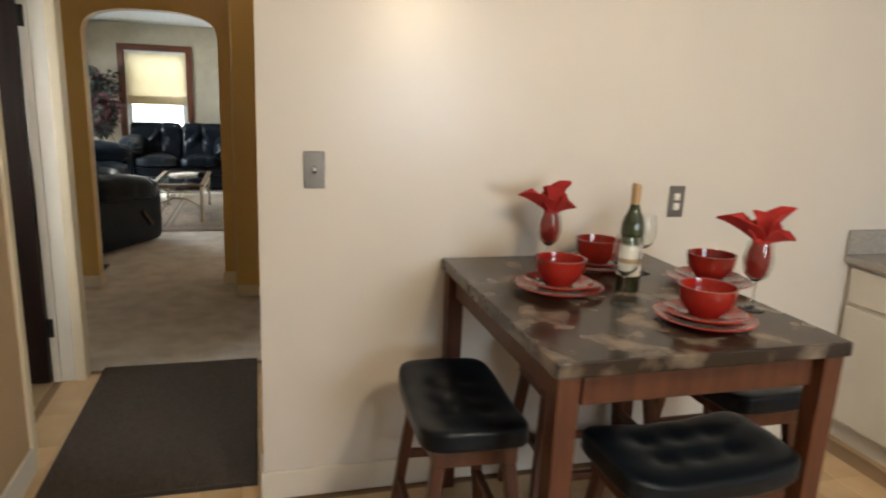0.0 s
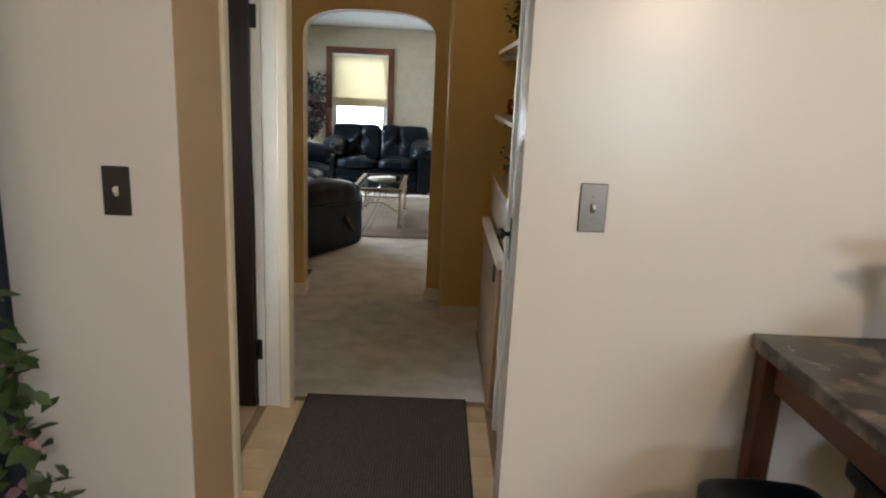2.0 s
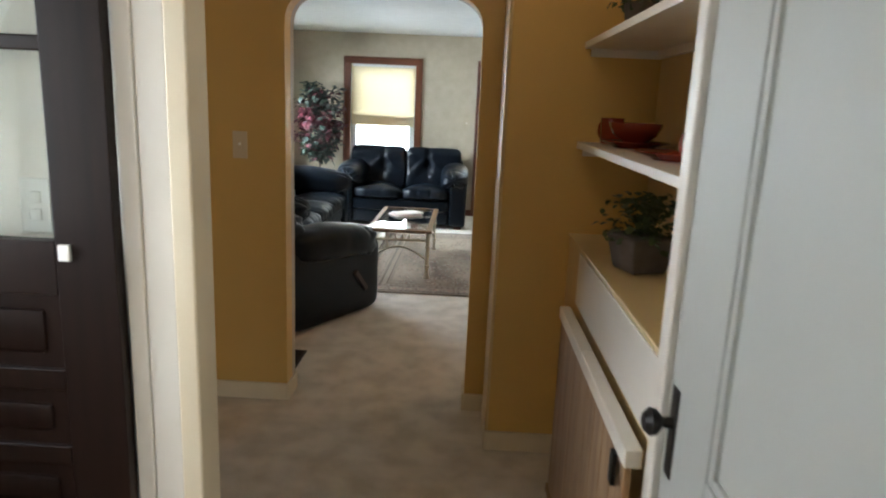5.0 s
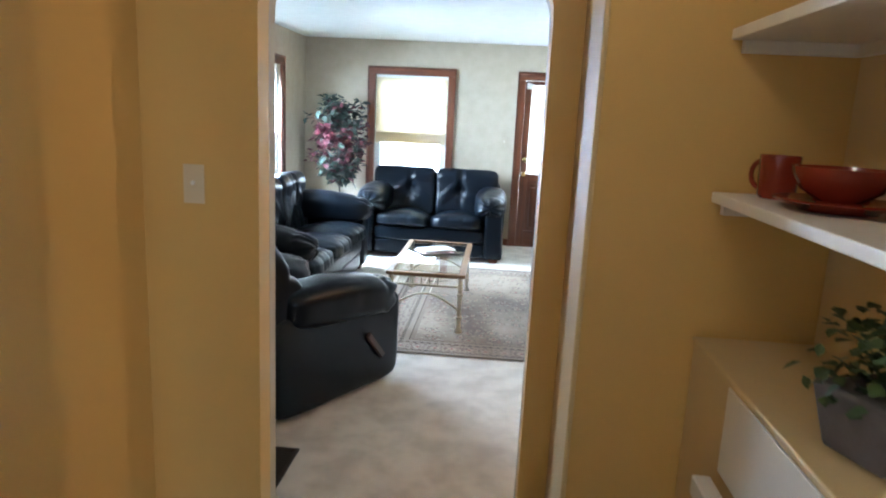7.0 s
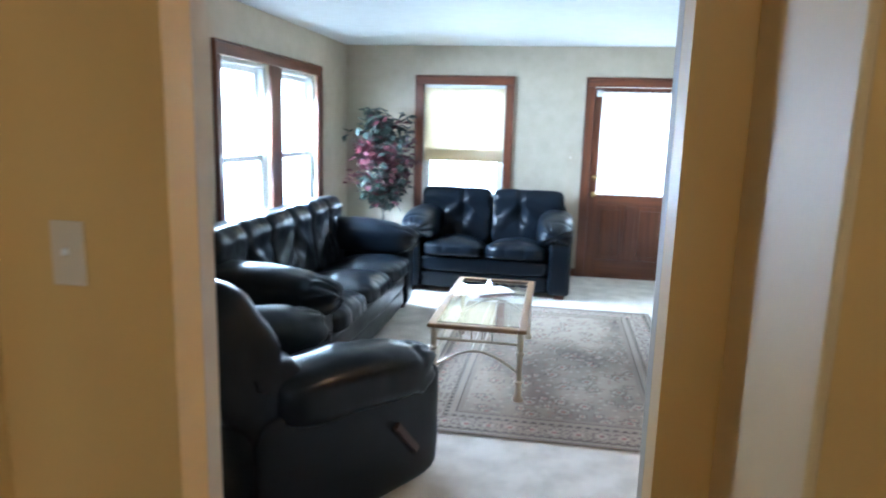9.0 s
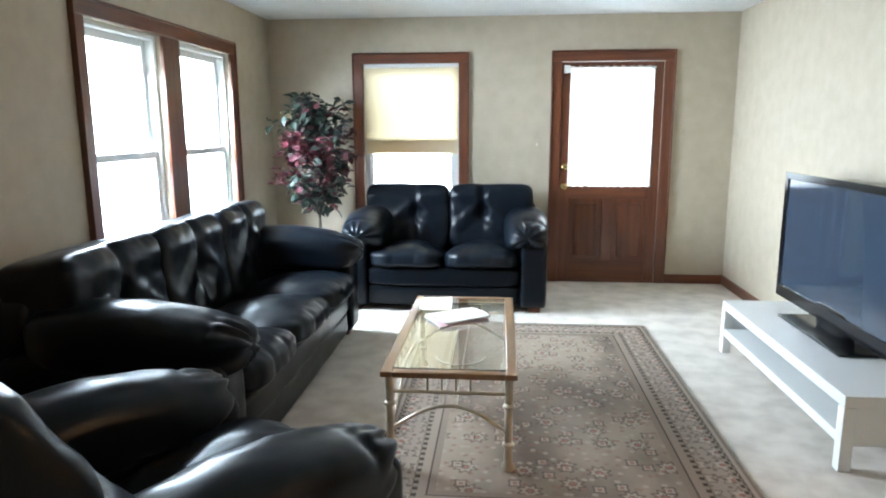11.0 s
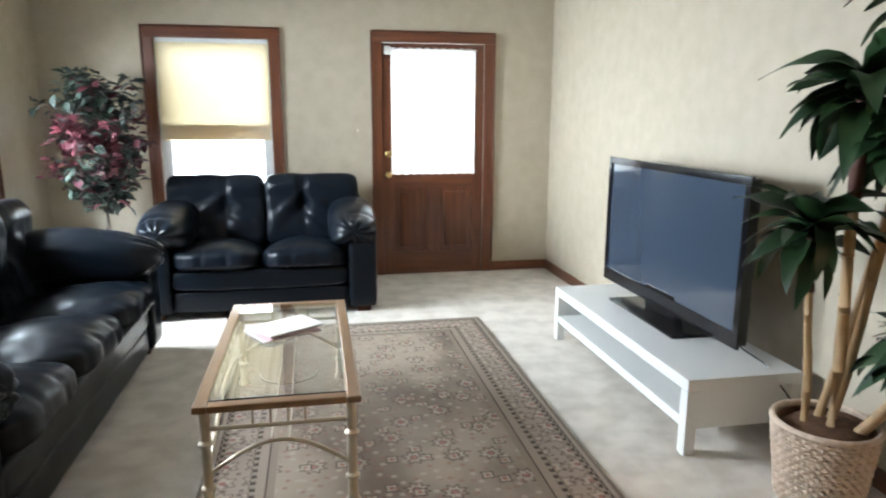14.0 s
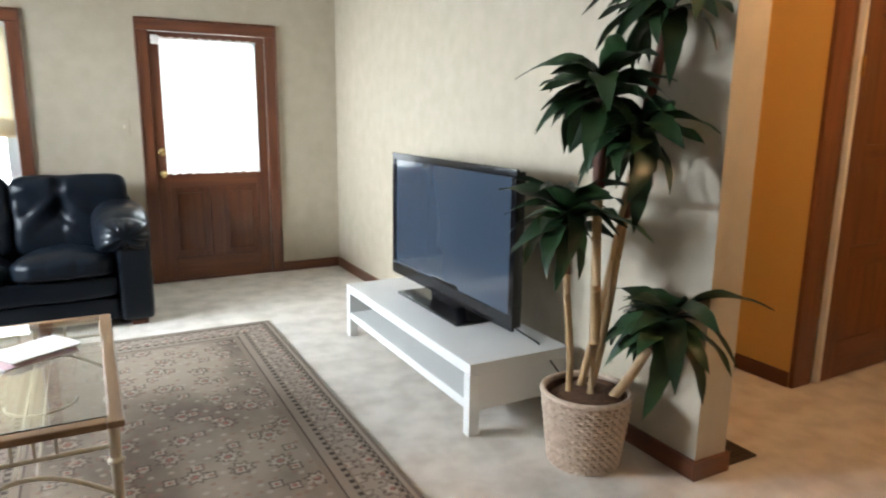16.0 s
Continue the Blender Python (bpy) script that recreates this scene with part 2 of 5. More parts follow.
    "register_brown": mat("dark_brown_register_metal", (0.035, 0.022, 0.015), 0.5, (0.05, 0.03, 0.02), 20, 0.6, metal=0.3),
    "lever_wood": mat("stained_lever_wood", (0.055, 0.022, 0.012), 0.4, (0.03, 0.012, 0.008), 9, 0.7),
    "cover": mat("magazine_cover", (0.72, 0.55, 0.55), 0.3, (0.5, 0.25, 0.27), 6, 0.5, coat=0.3),
    "counter": mat("speckled_grey_laminate", (0.42, 0.40, 0.37), 0.35, (0.3, 0.28, 0.25), 80, 0.9),
    "white_vinyl": mat("white_window_vinyl", (0.78, 0.79, 0.78), 0.35, (0.7, 0.71, 0.7), 6, 0.5),
    "glass": pane_mat("window_glass"),
    "sky_card_west": glow_mat("glaring_overcast_outdoors", (0.97, 0.99, 1.0), 14.0),
    "sky_card": glow_mat("bright_overcast_outdoors", (0.97, 0.99, 1.0), 5.0),
    "concrete": mat("grey_ground_outside", (0.3, 0.3, 0.28), 0.9, (0.2, 0.22, 0.17), 0.7, 0.9),
}
for pile_node in M["carpet"].node_tree.nodes:
    if pile_node.bl_idname == "ShaderNodeMapRange":
        pile_node.inputs["From Min"].default_value, pile_node.inputs["From Max"].default_value = 0.38, 0.64
for stone_node in M["marble"].node_tree.nodes:
    if stone_node.bl_idname == "ShaderNodeMapRange":
        stone_node.inputs["From Min"].default_value, stone_node.inputs["From Max"].default_value = 0.36, 0.54

# ---- building helpers ----


def add_box(bm, x0, x1, y0, y1, z0, z1, m=None):
    r = bmesh.ops.create_cube(bm, size=1.0)
    v = r["verts"]
    bmesh.ops.scale(bm, vec=(x1 - x0, y1 - y0, z1 - z0), verts=v)
    bmesh.ops.translate(bm, vec=((x0 + x1) / 2, (y0 + y1) / 2, (z0 + z1) / 2), verts=v)
    if m is not None:
        bmesh.ops.transform(bm, matrix=m, verts=v)
    return v


def soft_box(x0, x1, y0, y1, z0, z1, bevel=0.004, seg=2):
    bm = bmesh.new()
    add_box(bm, x0, x1, y0, y1, z0, z1)
    if bevel:
        bmesh.ops.bevel(bm, geom=bm.edges[:], offset=bevel, segments=seg, affect="EDGES", profile=0.5)
    return bm


def boxes(*rows, bevel=0.0):
    bm = bmesh.new()
    for r in rows:
        add_box(bm, *r)
    if bevel:
        bmesh.ops.bevel(bm, geom=bm.edges[:], offset=bevel, segments=2, affect="EDGES", profile=0.5)
    return bm


def tube(bm, a, b, r0, r1=None, seg=12):
    a, b = Vector(a), Vector(b)
    d = b - a
    m = Matrix.Translation((a + b) / 2) @ d.to_track_quat("Z", "Y").to_matrix().to_4x4()
    return bmesh.ops.create_cone(bm, cap_ends=True, segments=seg, radius1=r0, radius2=r0 if r1 is None else r1,
                                 depth=d.length, matrix=m)["verts"]


def lathe(rows, seg=32, bm=None, at=(0, 0, 0)):
    """A turned shape from rows of radius and height."""
    bm = bm or bmesh.new()
    rings = []
    for r, z in rows:
        if r < 1e-5:
            rings.append([bm.verts.new((at[0], at[1], at[2] + z))])
        else:
            rings.append([bm.verts.new((at[0] + r * math.cos(i * math.tau / seg), at[1] + r * math.sin(i * math.tau / seg), at[2] + z))
                          for i in range(seg)])
    for a, b in zip(rings, rings[1:]):
        for i in range(seg):
            j = (i + 1) % seg
            if len(a) == 1 and len(b) == 1:
                continue
            if len(a) == 1:
                bm.faces.new((a[0], b[j], b[i]))
            elif len(b) == 1:
                bm.faces.new((a[i], a[j], b[0]))
            else:
                bm.faces.new((a[i], a[j], b[j], b[i]))
    return bm


def sweep(points, r, seg=8, closed=False, bm=None):
    """A round bar along points."""
    bm = bm or bmesh.new()
    pts = [Vector(p) for p in points]
    rings = []
    for i, p in enumerate(pts):
        a = pts[max(i - 1, 0)]
        b = pts[min(i + 1, len(pts) - 1)]
        q = (b - a).to_track_quat("Z", "Y")
        rr = r[i] if isinstance(r, (list, tuple)) else r
        rings.append([bm.verts.new(p + q @ Vector((rr * math.cos(k * math.tau / seg), rr * math.sin(k * math.tau / seg), 0))) for k in range(seg)])
    for a, b in zip(rings, rings[1:]):
        for k in range(seg):
            bm.faces.new((a[k], a[(k + 1) % seg], b[(k + 1) % seg], b[k]))
    bm.faces.new(rings[0][::-1])
    bm.faces.new(rings[-1])
    return bm


def mesh_of(name, bm, material, smooth=None):
    bmesh.ops.recalc_face_normals(bm, faces=bm.faces[:])
    soft = smooth is not None and all(e.calc_face_angle(0.0) < radians(62) for e in bm.edges)
    weighted = []
    if soft:
        for v in bm.verts:
            total = Vector()
            for f in v.link_faces:
                total += f.normal * f.calc_area()
            weighted.append(total.normalized() if total.length > 0 else Vector((0, 0, 1)))
    me = bpy.data.meshes.new(name)
    bm.to_mesh(me)
    bm.free()
    me.materials.append(M[material] if isinstance(material, str) else material)
    if smooth is not None:
        me.polygons.foreach_set("use_smooth", [True] * len(me.polygons))
        if soft:
            me.normals_split_custom_set_from_vertices(weighted)
        elif smooth < 180:
            me.set_sharp_from_angle(angle=radians(smooth))
    return me


def part(name, bm, material, parent, label="", smooth=40, m=None):
    ob = new(name, mesh_of(name, bm, material, smooth))
    ob.parent = parent
    if m is not None:
        ob.matrix_basis = m
    if label:
        tagged(ob, label)
    return ob


def setting(name, bm, material, label, category, smooth=None):
    ob = new(name, mesh_of(name, bm, material, smooth))
    return tagged(ob, label, category, kind="structure")


def thing(name, label, category, m=None, group=""):
    ob = new(name)
    ob.empty_display_size = 0.1
    ob.matrix_basis = m or Matrix()
    return tagged(ob, label, category, group)


def solo(name, bm, material, label, category, m=None, group="", smooth=40):
    ob = new(name, mesh_of(name, bm, material, smooth))
    if m is not None:
        ob.matrix_basis = m
    return tagged(ob, label, category, group)


# ---- plan ----
K0, K1 = 1.955, 2.09        # kitchen wall
OL, OR = -0.70, 0.18        # opening in it
A0, A1 = 4.97, 5.13         # arch wall
AL, AR = -0.99, -0.085      # arch opening
LX, RX, FY = -2.62, 1.56, 11.03
H = 2.40

# ---- floors and ceilings ----
setting("floor_kitchen", boxes((-1.9, 3.4, -2.6, 3.34, -0.1, -0.008)), "vinyl_base", "brown joints of the parquet vinyl floor", "floor")
setting("floor_living", boxes((LX - 0.02, 4.2, 3.34, FY, -0.1, 0.0)), "carpet", "beige cut-pile carpet with trodden patches", "floor")
setting("ceiling_kitchen", boxes((-1.9, 3.4, -2.6, K1, H, H + 0.1)), "ceiling", "white kitchen ceiling", "ceiling")
setting("ceiling_hall", boxes((-1.9, 3.4, K1, A0, H, H + 0.1)), "ceiling", "white hall ceiling", "ceiling")
setting("ceiling_living", boxes((LX - 0.02, 4.2, A0, FY + 0.2, H, H + 0.1)), "ceiling", "white textured living room ceiling", "ceiling")

# ---- kitchen shell ----
setting("wall_kitchen_north", boxes((OR, 3.4, K0, K1, 0, H), (-1.9, OL - 0.003, K0, K1, 0, H), (OL - 0.003, OR, K0, K1, 2.06, H)), "kitchen_wall",
        "off-white eggshell painted wall with an opening to the hall", "wall")
setting("wall_kitchen_west", boxes((-2.0, -1.9, -2.6, K1, 0, H)), "kitchen_wall", "off-white painted kitchen wall", "wall")
setting("wall_kitchen_south", boxes((-2.0, 0.8, -2.7, -2.6, 0, H), (2.4, 3.5, -2.7, -2.6, 0, H), (0.8, 2.4, -2.7, -2.6, 0, 1.0), (0.8, 2.4, -2.7, -2.6, 2.0, H)), "kitchen_wall", "off-white painted kitchen wall with a window", "wall")
setting("wall_kitchen_east", boxes((3.4, 3.5, -2.6, A0, 0, H)), "kitchen_wall", "off-white painted kitchen wall", "wall")

# ---- hall shell ----
setting("wall_passage_west", boxes((OL - 0.003, OL, K0 + 0.002, K1, 0, 2.06), (-0.80, OL, K1, 2.34, 0, H), (-0.80, OL, 2.34, 3.21, 2.06, H)), "return_wall", "tan painted wall beside the stair door", "wall")
setting("wall_stair_back", boxes((-1.9, -0.80, 3.30, 3.40, 0, H)), "white_trim", "white wall of the stair landing", "wall")
setting("wall_stair_west", boxes((-1.9, -1.8, K1, 2.3, 0, H), (-1.9, -1.8, 3.0, 3.30, 0, H), (-1.9, -1.8, 2.3, 3.0, 0, 1.05), (-1.9, -1.8, 2.3, 3.0, 1.95, H)), "white_trim", "white wall of the stair landing", "wall")
setting("wall_hall_west", boxes((-1.5, -1.38, 3.40, A0, 0, H)), "hall_wall", "ochre painted hall wall", "wall")
setting("wall_hall_jamb", boxes((-1.38, -0.80, 3.40, 3.44, 0, H)), "hall_wall", "ochre painted hall wall", "wall")
setting("wall_hall_east", boxes((0.33, 0.45, K1, 3.18, 0, H), (0.32, 0.62, 3.18, 4.59, 0, 1.0), (0.62, 0.72, 3.18, 4.59, 0, H), (0.45, 0.72, 3.08, 3.18, 0, H)),
        "niche_wall", "pale ochre wall with a shelved niche above a ledge", "wall")
setting("wall_hall_corner", boxes((0.02, 0.72, 4.59, A0, 0, H)), "hall_wall", "ochre painted wall corner beside the arch", "wall")


def arch_wall(x0, x1, ax0, ax1, y0, y1, zs, zt, n=28, p=2.6):
    bm = bmesh.new()
    add_box(bm, x0, ax0, y0, y1, 0, H)
    add_box(bm, ax1, x1, y0, y1, 0, H)
    c, w = (ax0 + ax1) / 2, (ax1 - ax0) / 2
    rows = []
    for i in range(n + 1):
        u = math.cos(math.pi * (1 - i / n))
        z = zs + (zt - zs) * (1 - abs(u) ** p) ** (1 / p)
        rows.append([bm.verts.new((c + u * w, y, k)) for y in (y0, y1) for k in (z, H)])
    for a, b in zip(rows, rows[1:]):
        bm.faces.new((a[0], b[0], b[1], a[1]))
        bm.faces.new((a[2], a[3], b[3], b[2]))
        bm.faces.new((a[0], a[2], b[2], b[0]))
        bm.faces.new((a[1], b[1], b[3], a[3]))
    return bm


setting("wall_arch", arch_wall(-1.9, 0.72, AL, AR, A0, A1 - 0.06, 1.83, 2.03, 28, 2.9), "hall_wall", "ochre painted wall with a rounded arch opening", "wall")
setting("wall_living_south", arch_wall(LX - 0.1, 4.2, AL, AR, A1 - 0.058, A1, 1.83, 2.03, 28, 2.9), "living_wall", "mottled cream wall around the arch", "wall")

# ---- living room shell ----
WY = (8.22, 9.02, 9.24, 10.08)
WZ0, WZ1 = 0.62, 2.0
setting("wall_living_west", boxes((LX - 0.18, LX, A1, WY[0], 0, H), (LX - 0.18, LX, WY[3], FY + 0.18, 0, H), (LX - 0.18, LX, WY[0], WY[3], 0, WZ0),
                                  (LX - 0.18, LX, WY[0], WY[3], WZ1, H), (LX - 0.18, LX, WY[1], WY[2], WZ0, WZ1)), "living_wall",
        "mottled cream wall with a pair of windows", "wall")
FX = (-1.75, -0.87)
DX = (0.05, 0.94)
setting("wall_living_north", boxes((LX, FX[0], FY, FY + 0.18, 0, H), (FX[1], DX[0], FY, FY + 0.18, 0, H), (DX[1], 4.2, FY, FY + 0.18, 0, H),
                                   (FX[0], FX[1], FY, FY + 0.18, 0, 0.62), (FX[0], FX[1], FY, FY + 0.18, 2.0, H), (DX[0], DX[1], FY, FY + 0.18, 2.0, H)),
        "living_wall", "mottled cream wall with a window and the front door", "wall")
setting("wall_living_east", boxes((RX, RX + 0.17, 6.88, FY, 0, H)), "living_wall", "mottled cream wall ending at the side hall", "wall")
setting("wall_side_hall", boxes((RX + 0.17, 2.74, 7.67, 7.77, 0, H), (2.74, 2.84, 7.30, 7.77, 0, H), (2.84, 2.90, 7.30, 7.42, 0, H), (2.90, 3.72, 7.30, 7.42, 2.04, H), (3.72, 4.2, 7.30, 7.42, 0, H)),
        "hall_wall", "ochre painted side hall wall", "wall")
setting("wall_side_hall_east", boxes((4.1, 4.2, A1, 7.3, 0, H), (4.1, 4.2, 7.42, 9.0, 0, H), (2.84, 4.1, 8.9, 9.0, 0, H)), "hall_wall", "ochre painted side hall wall", "wall")

# ---- outdoors ----
setting("ground", boxes((-60, 60, -60, 80, -0.75, -0.7)), "concrete", "dull green-grey ground outside", "ground")
setting("backdrop_west", boxes((-9.0, -8.9, -4, 17.9, -0.7, 9)), "sky_card_west", "glaring white overcast outdoors", "backdrop")
setting("backdrop_north", boxes((-9.0, 12, 17.9, 18.0, -0.7, 9)), "sky_card", "glaring white overcast outdoors", "backdrop")

# ---- rug material ----


def rug_material(hx, hy):
    m = bpy.data.materials.new("faded_oriental_rug")
    m.use_nodes = True
    t = m.node_tree
    p = t.nodes["Principled BSDF"]
    p.inputs["Roughness"].default_value = 0.95
    p.inputs["Specular IOR Level"].default_value = 0.1

    def math_node(op, a, b=None):
        n = t.nodes.new("ShaderNodeMath")
        n.operation = op
        for k, v in ((0, a), (1, b)):
            if v is None:
                continue
            if isinstance(v, (int, float)):
                n.inputs[k].default_value = v
            else:
                t.links.new(v, n.inputs[k])
        return n.outputs[0]

    def blend(f, a, b):
        n = t.nodes.new("ShaderNodeMix")
        n.data_type = "RGBA"
        t.links.new(f, n.inputs["Factor"])
        for k, v in (("A", a), ("B", b)):
            if isinstance(v, tuple):
                n.inputs[k].default_value = (*v, 1)
            else:
                t.links.new(v, n.inputs[k])
        return n.outputs["Result"]

    co = t.nodes.new("ShaderNodeTexCoord")
    sep = t.nodes.new("ShaderNodeSeparateXYZ")
    t.links.new(co.outputs["Object"], sep.inputs[0])
    ax = math_node("ABSOLUTE", sep.outputs[0])
    ay = math_node("ABSOLUTE", sep.outputs[1])
    d = math_node("MINIMUM", math_node("SUBTRACT", hx, ax), math_node("SUBTRACT", hy, ay))

    def band(lo, hi):
        return math_node("MULTIPLY", math_node("GREATER_THAN", d, lo), math_node("LESS_THAN", d, hi))

    def vmath(op, a, b):
        n = t.nodes.new("ShaderNodeVectorMath")
        n.operation = op
        t.links.new(a, n.inputs[0])
        if isinstance(b, tuple):
            n.inputs[1].default_value = b
        else:
            t.links.new(b, n.inputs[1])
        return n.outputs[0]

    def rosettes(cell, offset, jitter, petals):
        """How far a place lies from the nearest rosette's middle, in metres, wavy with its petals."""
        flat = vmath("ADD", vmath("MULTIPLY", co.outputs["Object"], (1, 1, 0)), offset)
        v = t.nodes.new("ShaderNodeTexVoronoi")
        v.voronoi_dimensions = "2D"
        v.inputs["Scale"].default_value, v.inputs["Randomness"].default_value = 1 / cell, jitter
        t.links.new(flat, v.inputs["Vector"])
        away = t.nodes.new("ShaderNodeSeparateXYZ")
        t.links.new(vmath("SUBTRACT", flat, v.outputs["Position"]), away.inputs[0])
        r = math_node("MULTIPLY", v.outputs["Distance"], cell)
        ang = math_node("ARCTAN2", away.outputs[1], away.outputs[0])
        wavy = math_node("MULTIPLY", math_node("COSINE", math_node("MULTIPLY", ang, float(petals))), 0.2)
        return math_node("MULTIPLY", r, math_node("ADD", wavy, 1.0))

    wear = t.nodes.new("ShaderNodeTexNoise")
    wear.inputs["Scale"].default_value = 3.4
    wear.inputs["Detail"].default_value = 6
    blot = t.nodes.new("ShaderNodeMapRange")
    blot.inputs["From Min"].default_value, blot.inputs["From Max"].default_value = 0.36, 0.6
    t.links.new(wear.outputs["Fac"], blot.inputs["Value"])
    col = blend(blot.outputs["Result"], (0.135, 0.105, 0.08), (0.30, 0.245, 0.185))
    field = math_node("GREATER_THAN", d, 0.285)
    for cell, off, jitter, petals, rings in ((0.2, (0.03, 0.05, 0), 0.62, 8, ((0.047, 0.036, (0.085, 0.06, 0.045)), (0.030, 0.018, (0.36, 0.305, 0.24)), (0.018, 0.010, (0.10, 0.07, 0.055)), (0.010, 0.0, (0.30, 0.10, 0.075)))),
                                             (0.17, (0.13, 0.15, 0), 0.8, 4, ((0.030, 0.02, (0.09, 0.065, 0.05)), (0.02, 0.009, (0.35, 0.30, 0.235)), (0.009, 0.0, (0.24, 0.08, 0.06)))),
                                             (0.08, (0.01, 0.02, 0), 0.9, 5, ((0.011, 0.0, (0.22, 0.12, 0.09)),)),
                                             (0.085, (0.31, 0.02, 0), 0.9, 6, ((0.012, 0.0, (0.36, 0.31, 0.25)),))):
        d2 = rosettes(cell, off, jitter, petals)
        for hi, lo, c in rings:
            f = math_node("MULTIPLY", math_node("LESS_THAN", d2, hi), math_node("GREATER_THAN", d2, lo - 0.0001))
            col = blend(math_node("MULTIPLY", math_node("MULTIPLY", f, field), 0.68 if cell > 0.1 else 0.6), col, c)
    border = band(0.068, 0.185)
    col = blend(border, col, (0.29, 0.24, 0.19))
    for cell, off, jitter, petals, rings in ((0.117, (0.0, 0.03, 0), 0.1, 6, ((0.046, 0.039, (0.14, 0.10, 0.08)), (0.026, 0.014, (0.40, 0.34, 0.27)), (0.014, 0.0, (0.26, 0.10, 0.08)))),
                                             (0.05, (0.2, 0.03, 0), 0.9, 4, ((0.010, 0.0, (0.13, 0.09, 0.075)),))):
        d2 = rosettes(cell, off, jitter, petals)
        for hi, lo, c in rings:
            f = math_node("MULTIPLY", math_node("LESS_THAN", d2, hi), math_node("GREATER_THAN", d2, lo - 0.0001))
            col = blend(math_node("MULTIPLY", math_node("MULTIPLY", f, border), 0.75), col, c)
    dashes = t.nodes.new("ShaderNodeTexChecker")
    dashes.inputs["Scale"].default_value = 42
    t.links.new(co.outputs["Object"], dashes.inputs["Vector"])
    for lo, hi, c, dotted in ((0.0, 0.018, (0.16, 0.125, 0.10), 0), (0.018, 0.036, (0.30, 0.25, 0.2), 0), (0.036, 0.041, (0.07, 0.05, 0.04), 0),
                              (0.041, 0.064, (0.05, 0.037, 0.03), 1), (0.064, 0.069, (0.26, 0.2, 0.15), 0), (0.182, 0.187, (0.26, 0.2, 0.15), 0),
                              (0.187, 0.212, (0.05, 0.037, 0.03), 1), (0.212, 0.248, (0.27, 0.22, 0.17), 0), (0.248, 0.256, (0.07, 0.05, 0.04), 0),
                              (0.256, 0.285, (0.22, 0.17, 0.13), 0)):
        b = band(lo, hi)
        col = blend(math_node("MULTIPLY", b, 0.88), col, c)
        if dotted:
            col = blend(math_node("MULTIPLY", math_node("MULTIPLY", b, dashes.outputs["Fac"]), 0.6), col, (0.36, 0.3, 0.23))
    t.links.new(col, p.inputs["Base Color"])
    fine = t.nodes.new("ShaderNodeTexNoise")
    fine.inputs["Scale"].default_value = 260
    bp = t.nodes.new("ShaderNodeBump")
    bp.inputs["Strength"].default_value, bp.inputs["Distance"].default_value = 0.5, 0.003
    t.links.new(fine.outputs["Fac"], bp.inputs["Height"])
    t.links.new(bp.outputs["Normal"], p.inputs["Normal"])
    return m


# ---- shapes for upholstery and leaves ----


def pillow(x0, x1, y0, y1, z0, z1, p=4.0, n=12, wrinkle=0.008, tufts=(), seed=0.0, crown=0.0):
    """A stuffed block with rounded sides, wrinkles and pulled-in tufts (x, z in -1..1, depth, width)."""
    bm = bmesh.new()
    bmesh.ops.create_cube(bm, size=2.0)
    bmesh.ops.subdivide_edges(bm, edges=bm.edges[:], cuts=n, use_grid_fill=True)
    c = Vector(((x0 + x1) / 2, (y0 + y1) / 2, (z0 + z1) / 2))
    h = Vector(((x1 - x0) / 2, (y1 - y0) / 2, (z1 - z0) / 2))
    for v in bm.verts:
        u = v.co.copy()
        norm = (abs(u.x) ** p + abs(u.y) ** p + abs(u.z) ** p) ** (1 / p)
        u = u / norm
        q = Vector((u.x * h.x, u.y * h.y, u.z * h.z))
        for tx, tz, depth, wide in tufts:
            if u.y < 0:
                q.y += depth * math.exp(-(((u.x - tx) * h.x) ** 2 + ((u.z - tz) * h.z) ** 2) / wide ** 2)
        if crown and u.z > 0:
            q.z += crown * (1 - u.x ** 2) * (1 - u.y ** 2)
        w = (c + q) * 7 + Vector((seed, seed * 2, 0))
        k = noise.noise(w) + 0.5 * noise.noise(w * 2.3)
        q += u.normalized() * k * wrinkle
        v.co = c + q
    return bm


def tilt(bm, angle, y, z):
    bmesh.ops.rotate(bm, cent=(0, y, z), matrix=Matrix.Rotation(radians(angle), 3, "X"), verts=bm.verts[:])
    return bm


def gather(bm, xs, y_front, depth=0.009, wide=0.018):
    """Short pulled folds along the front edge of a cushion."""
    for v in bm.verts:
        near = math.exp(-((v.co.y - y_front) / 0.055) ** 2)
        for x in xs:
            g = math.exp(-((v.co.x - x - 0.12 * (v.co.z - 0.42)) / wide) ** 2)
            v.co.y += depth * g * near
            v.co.z -= 0.6 * depth * g * near
    return bm


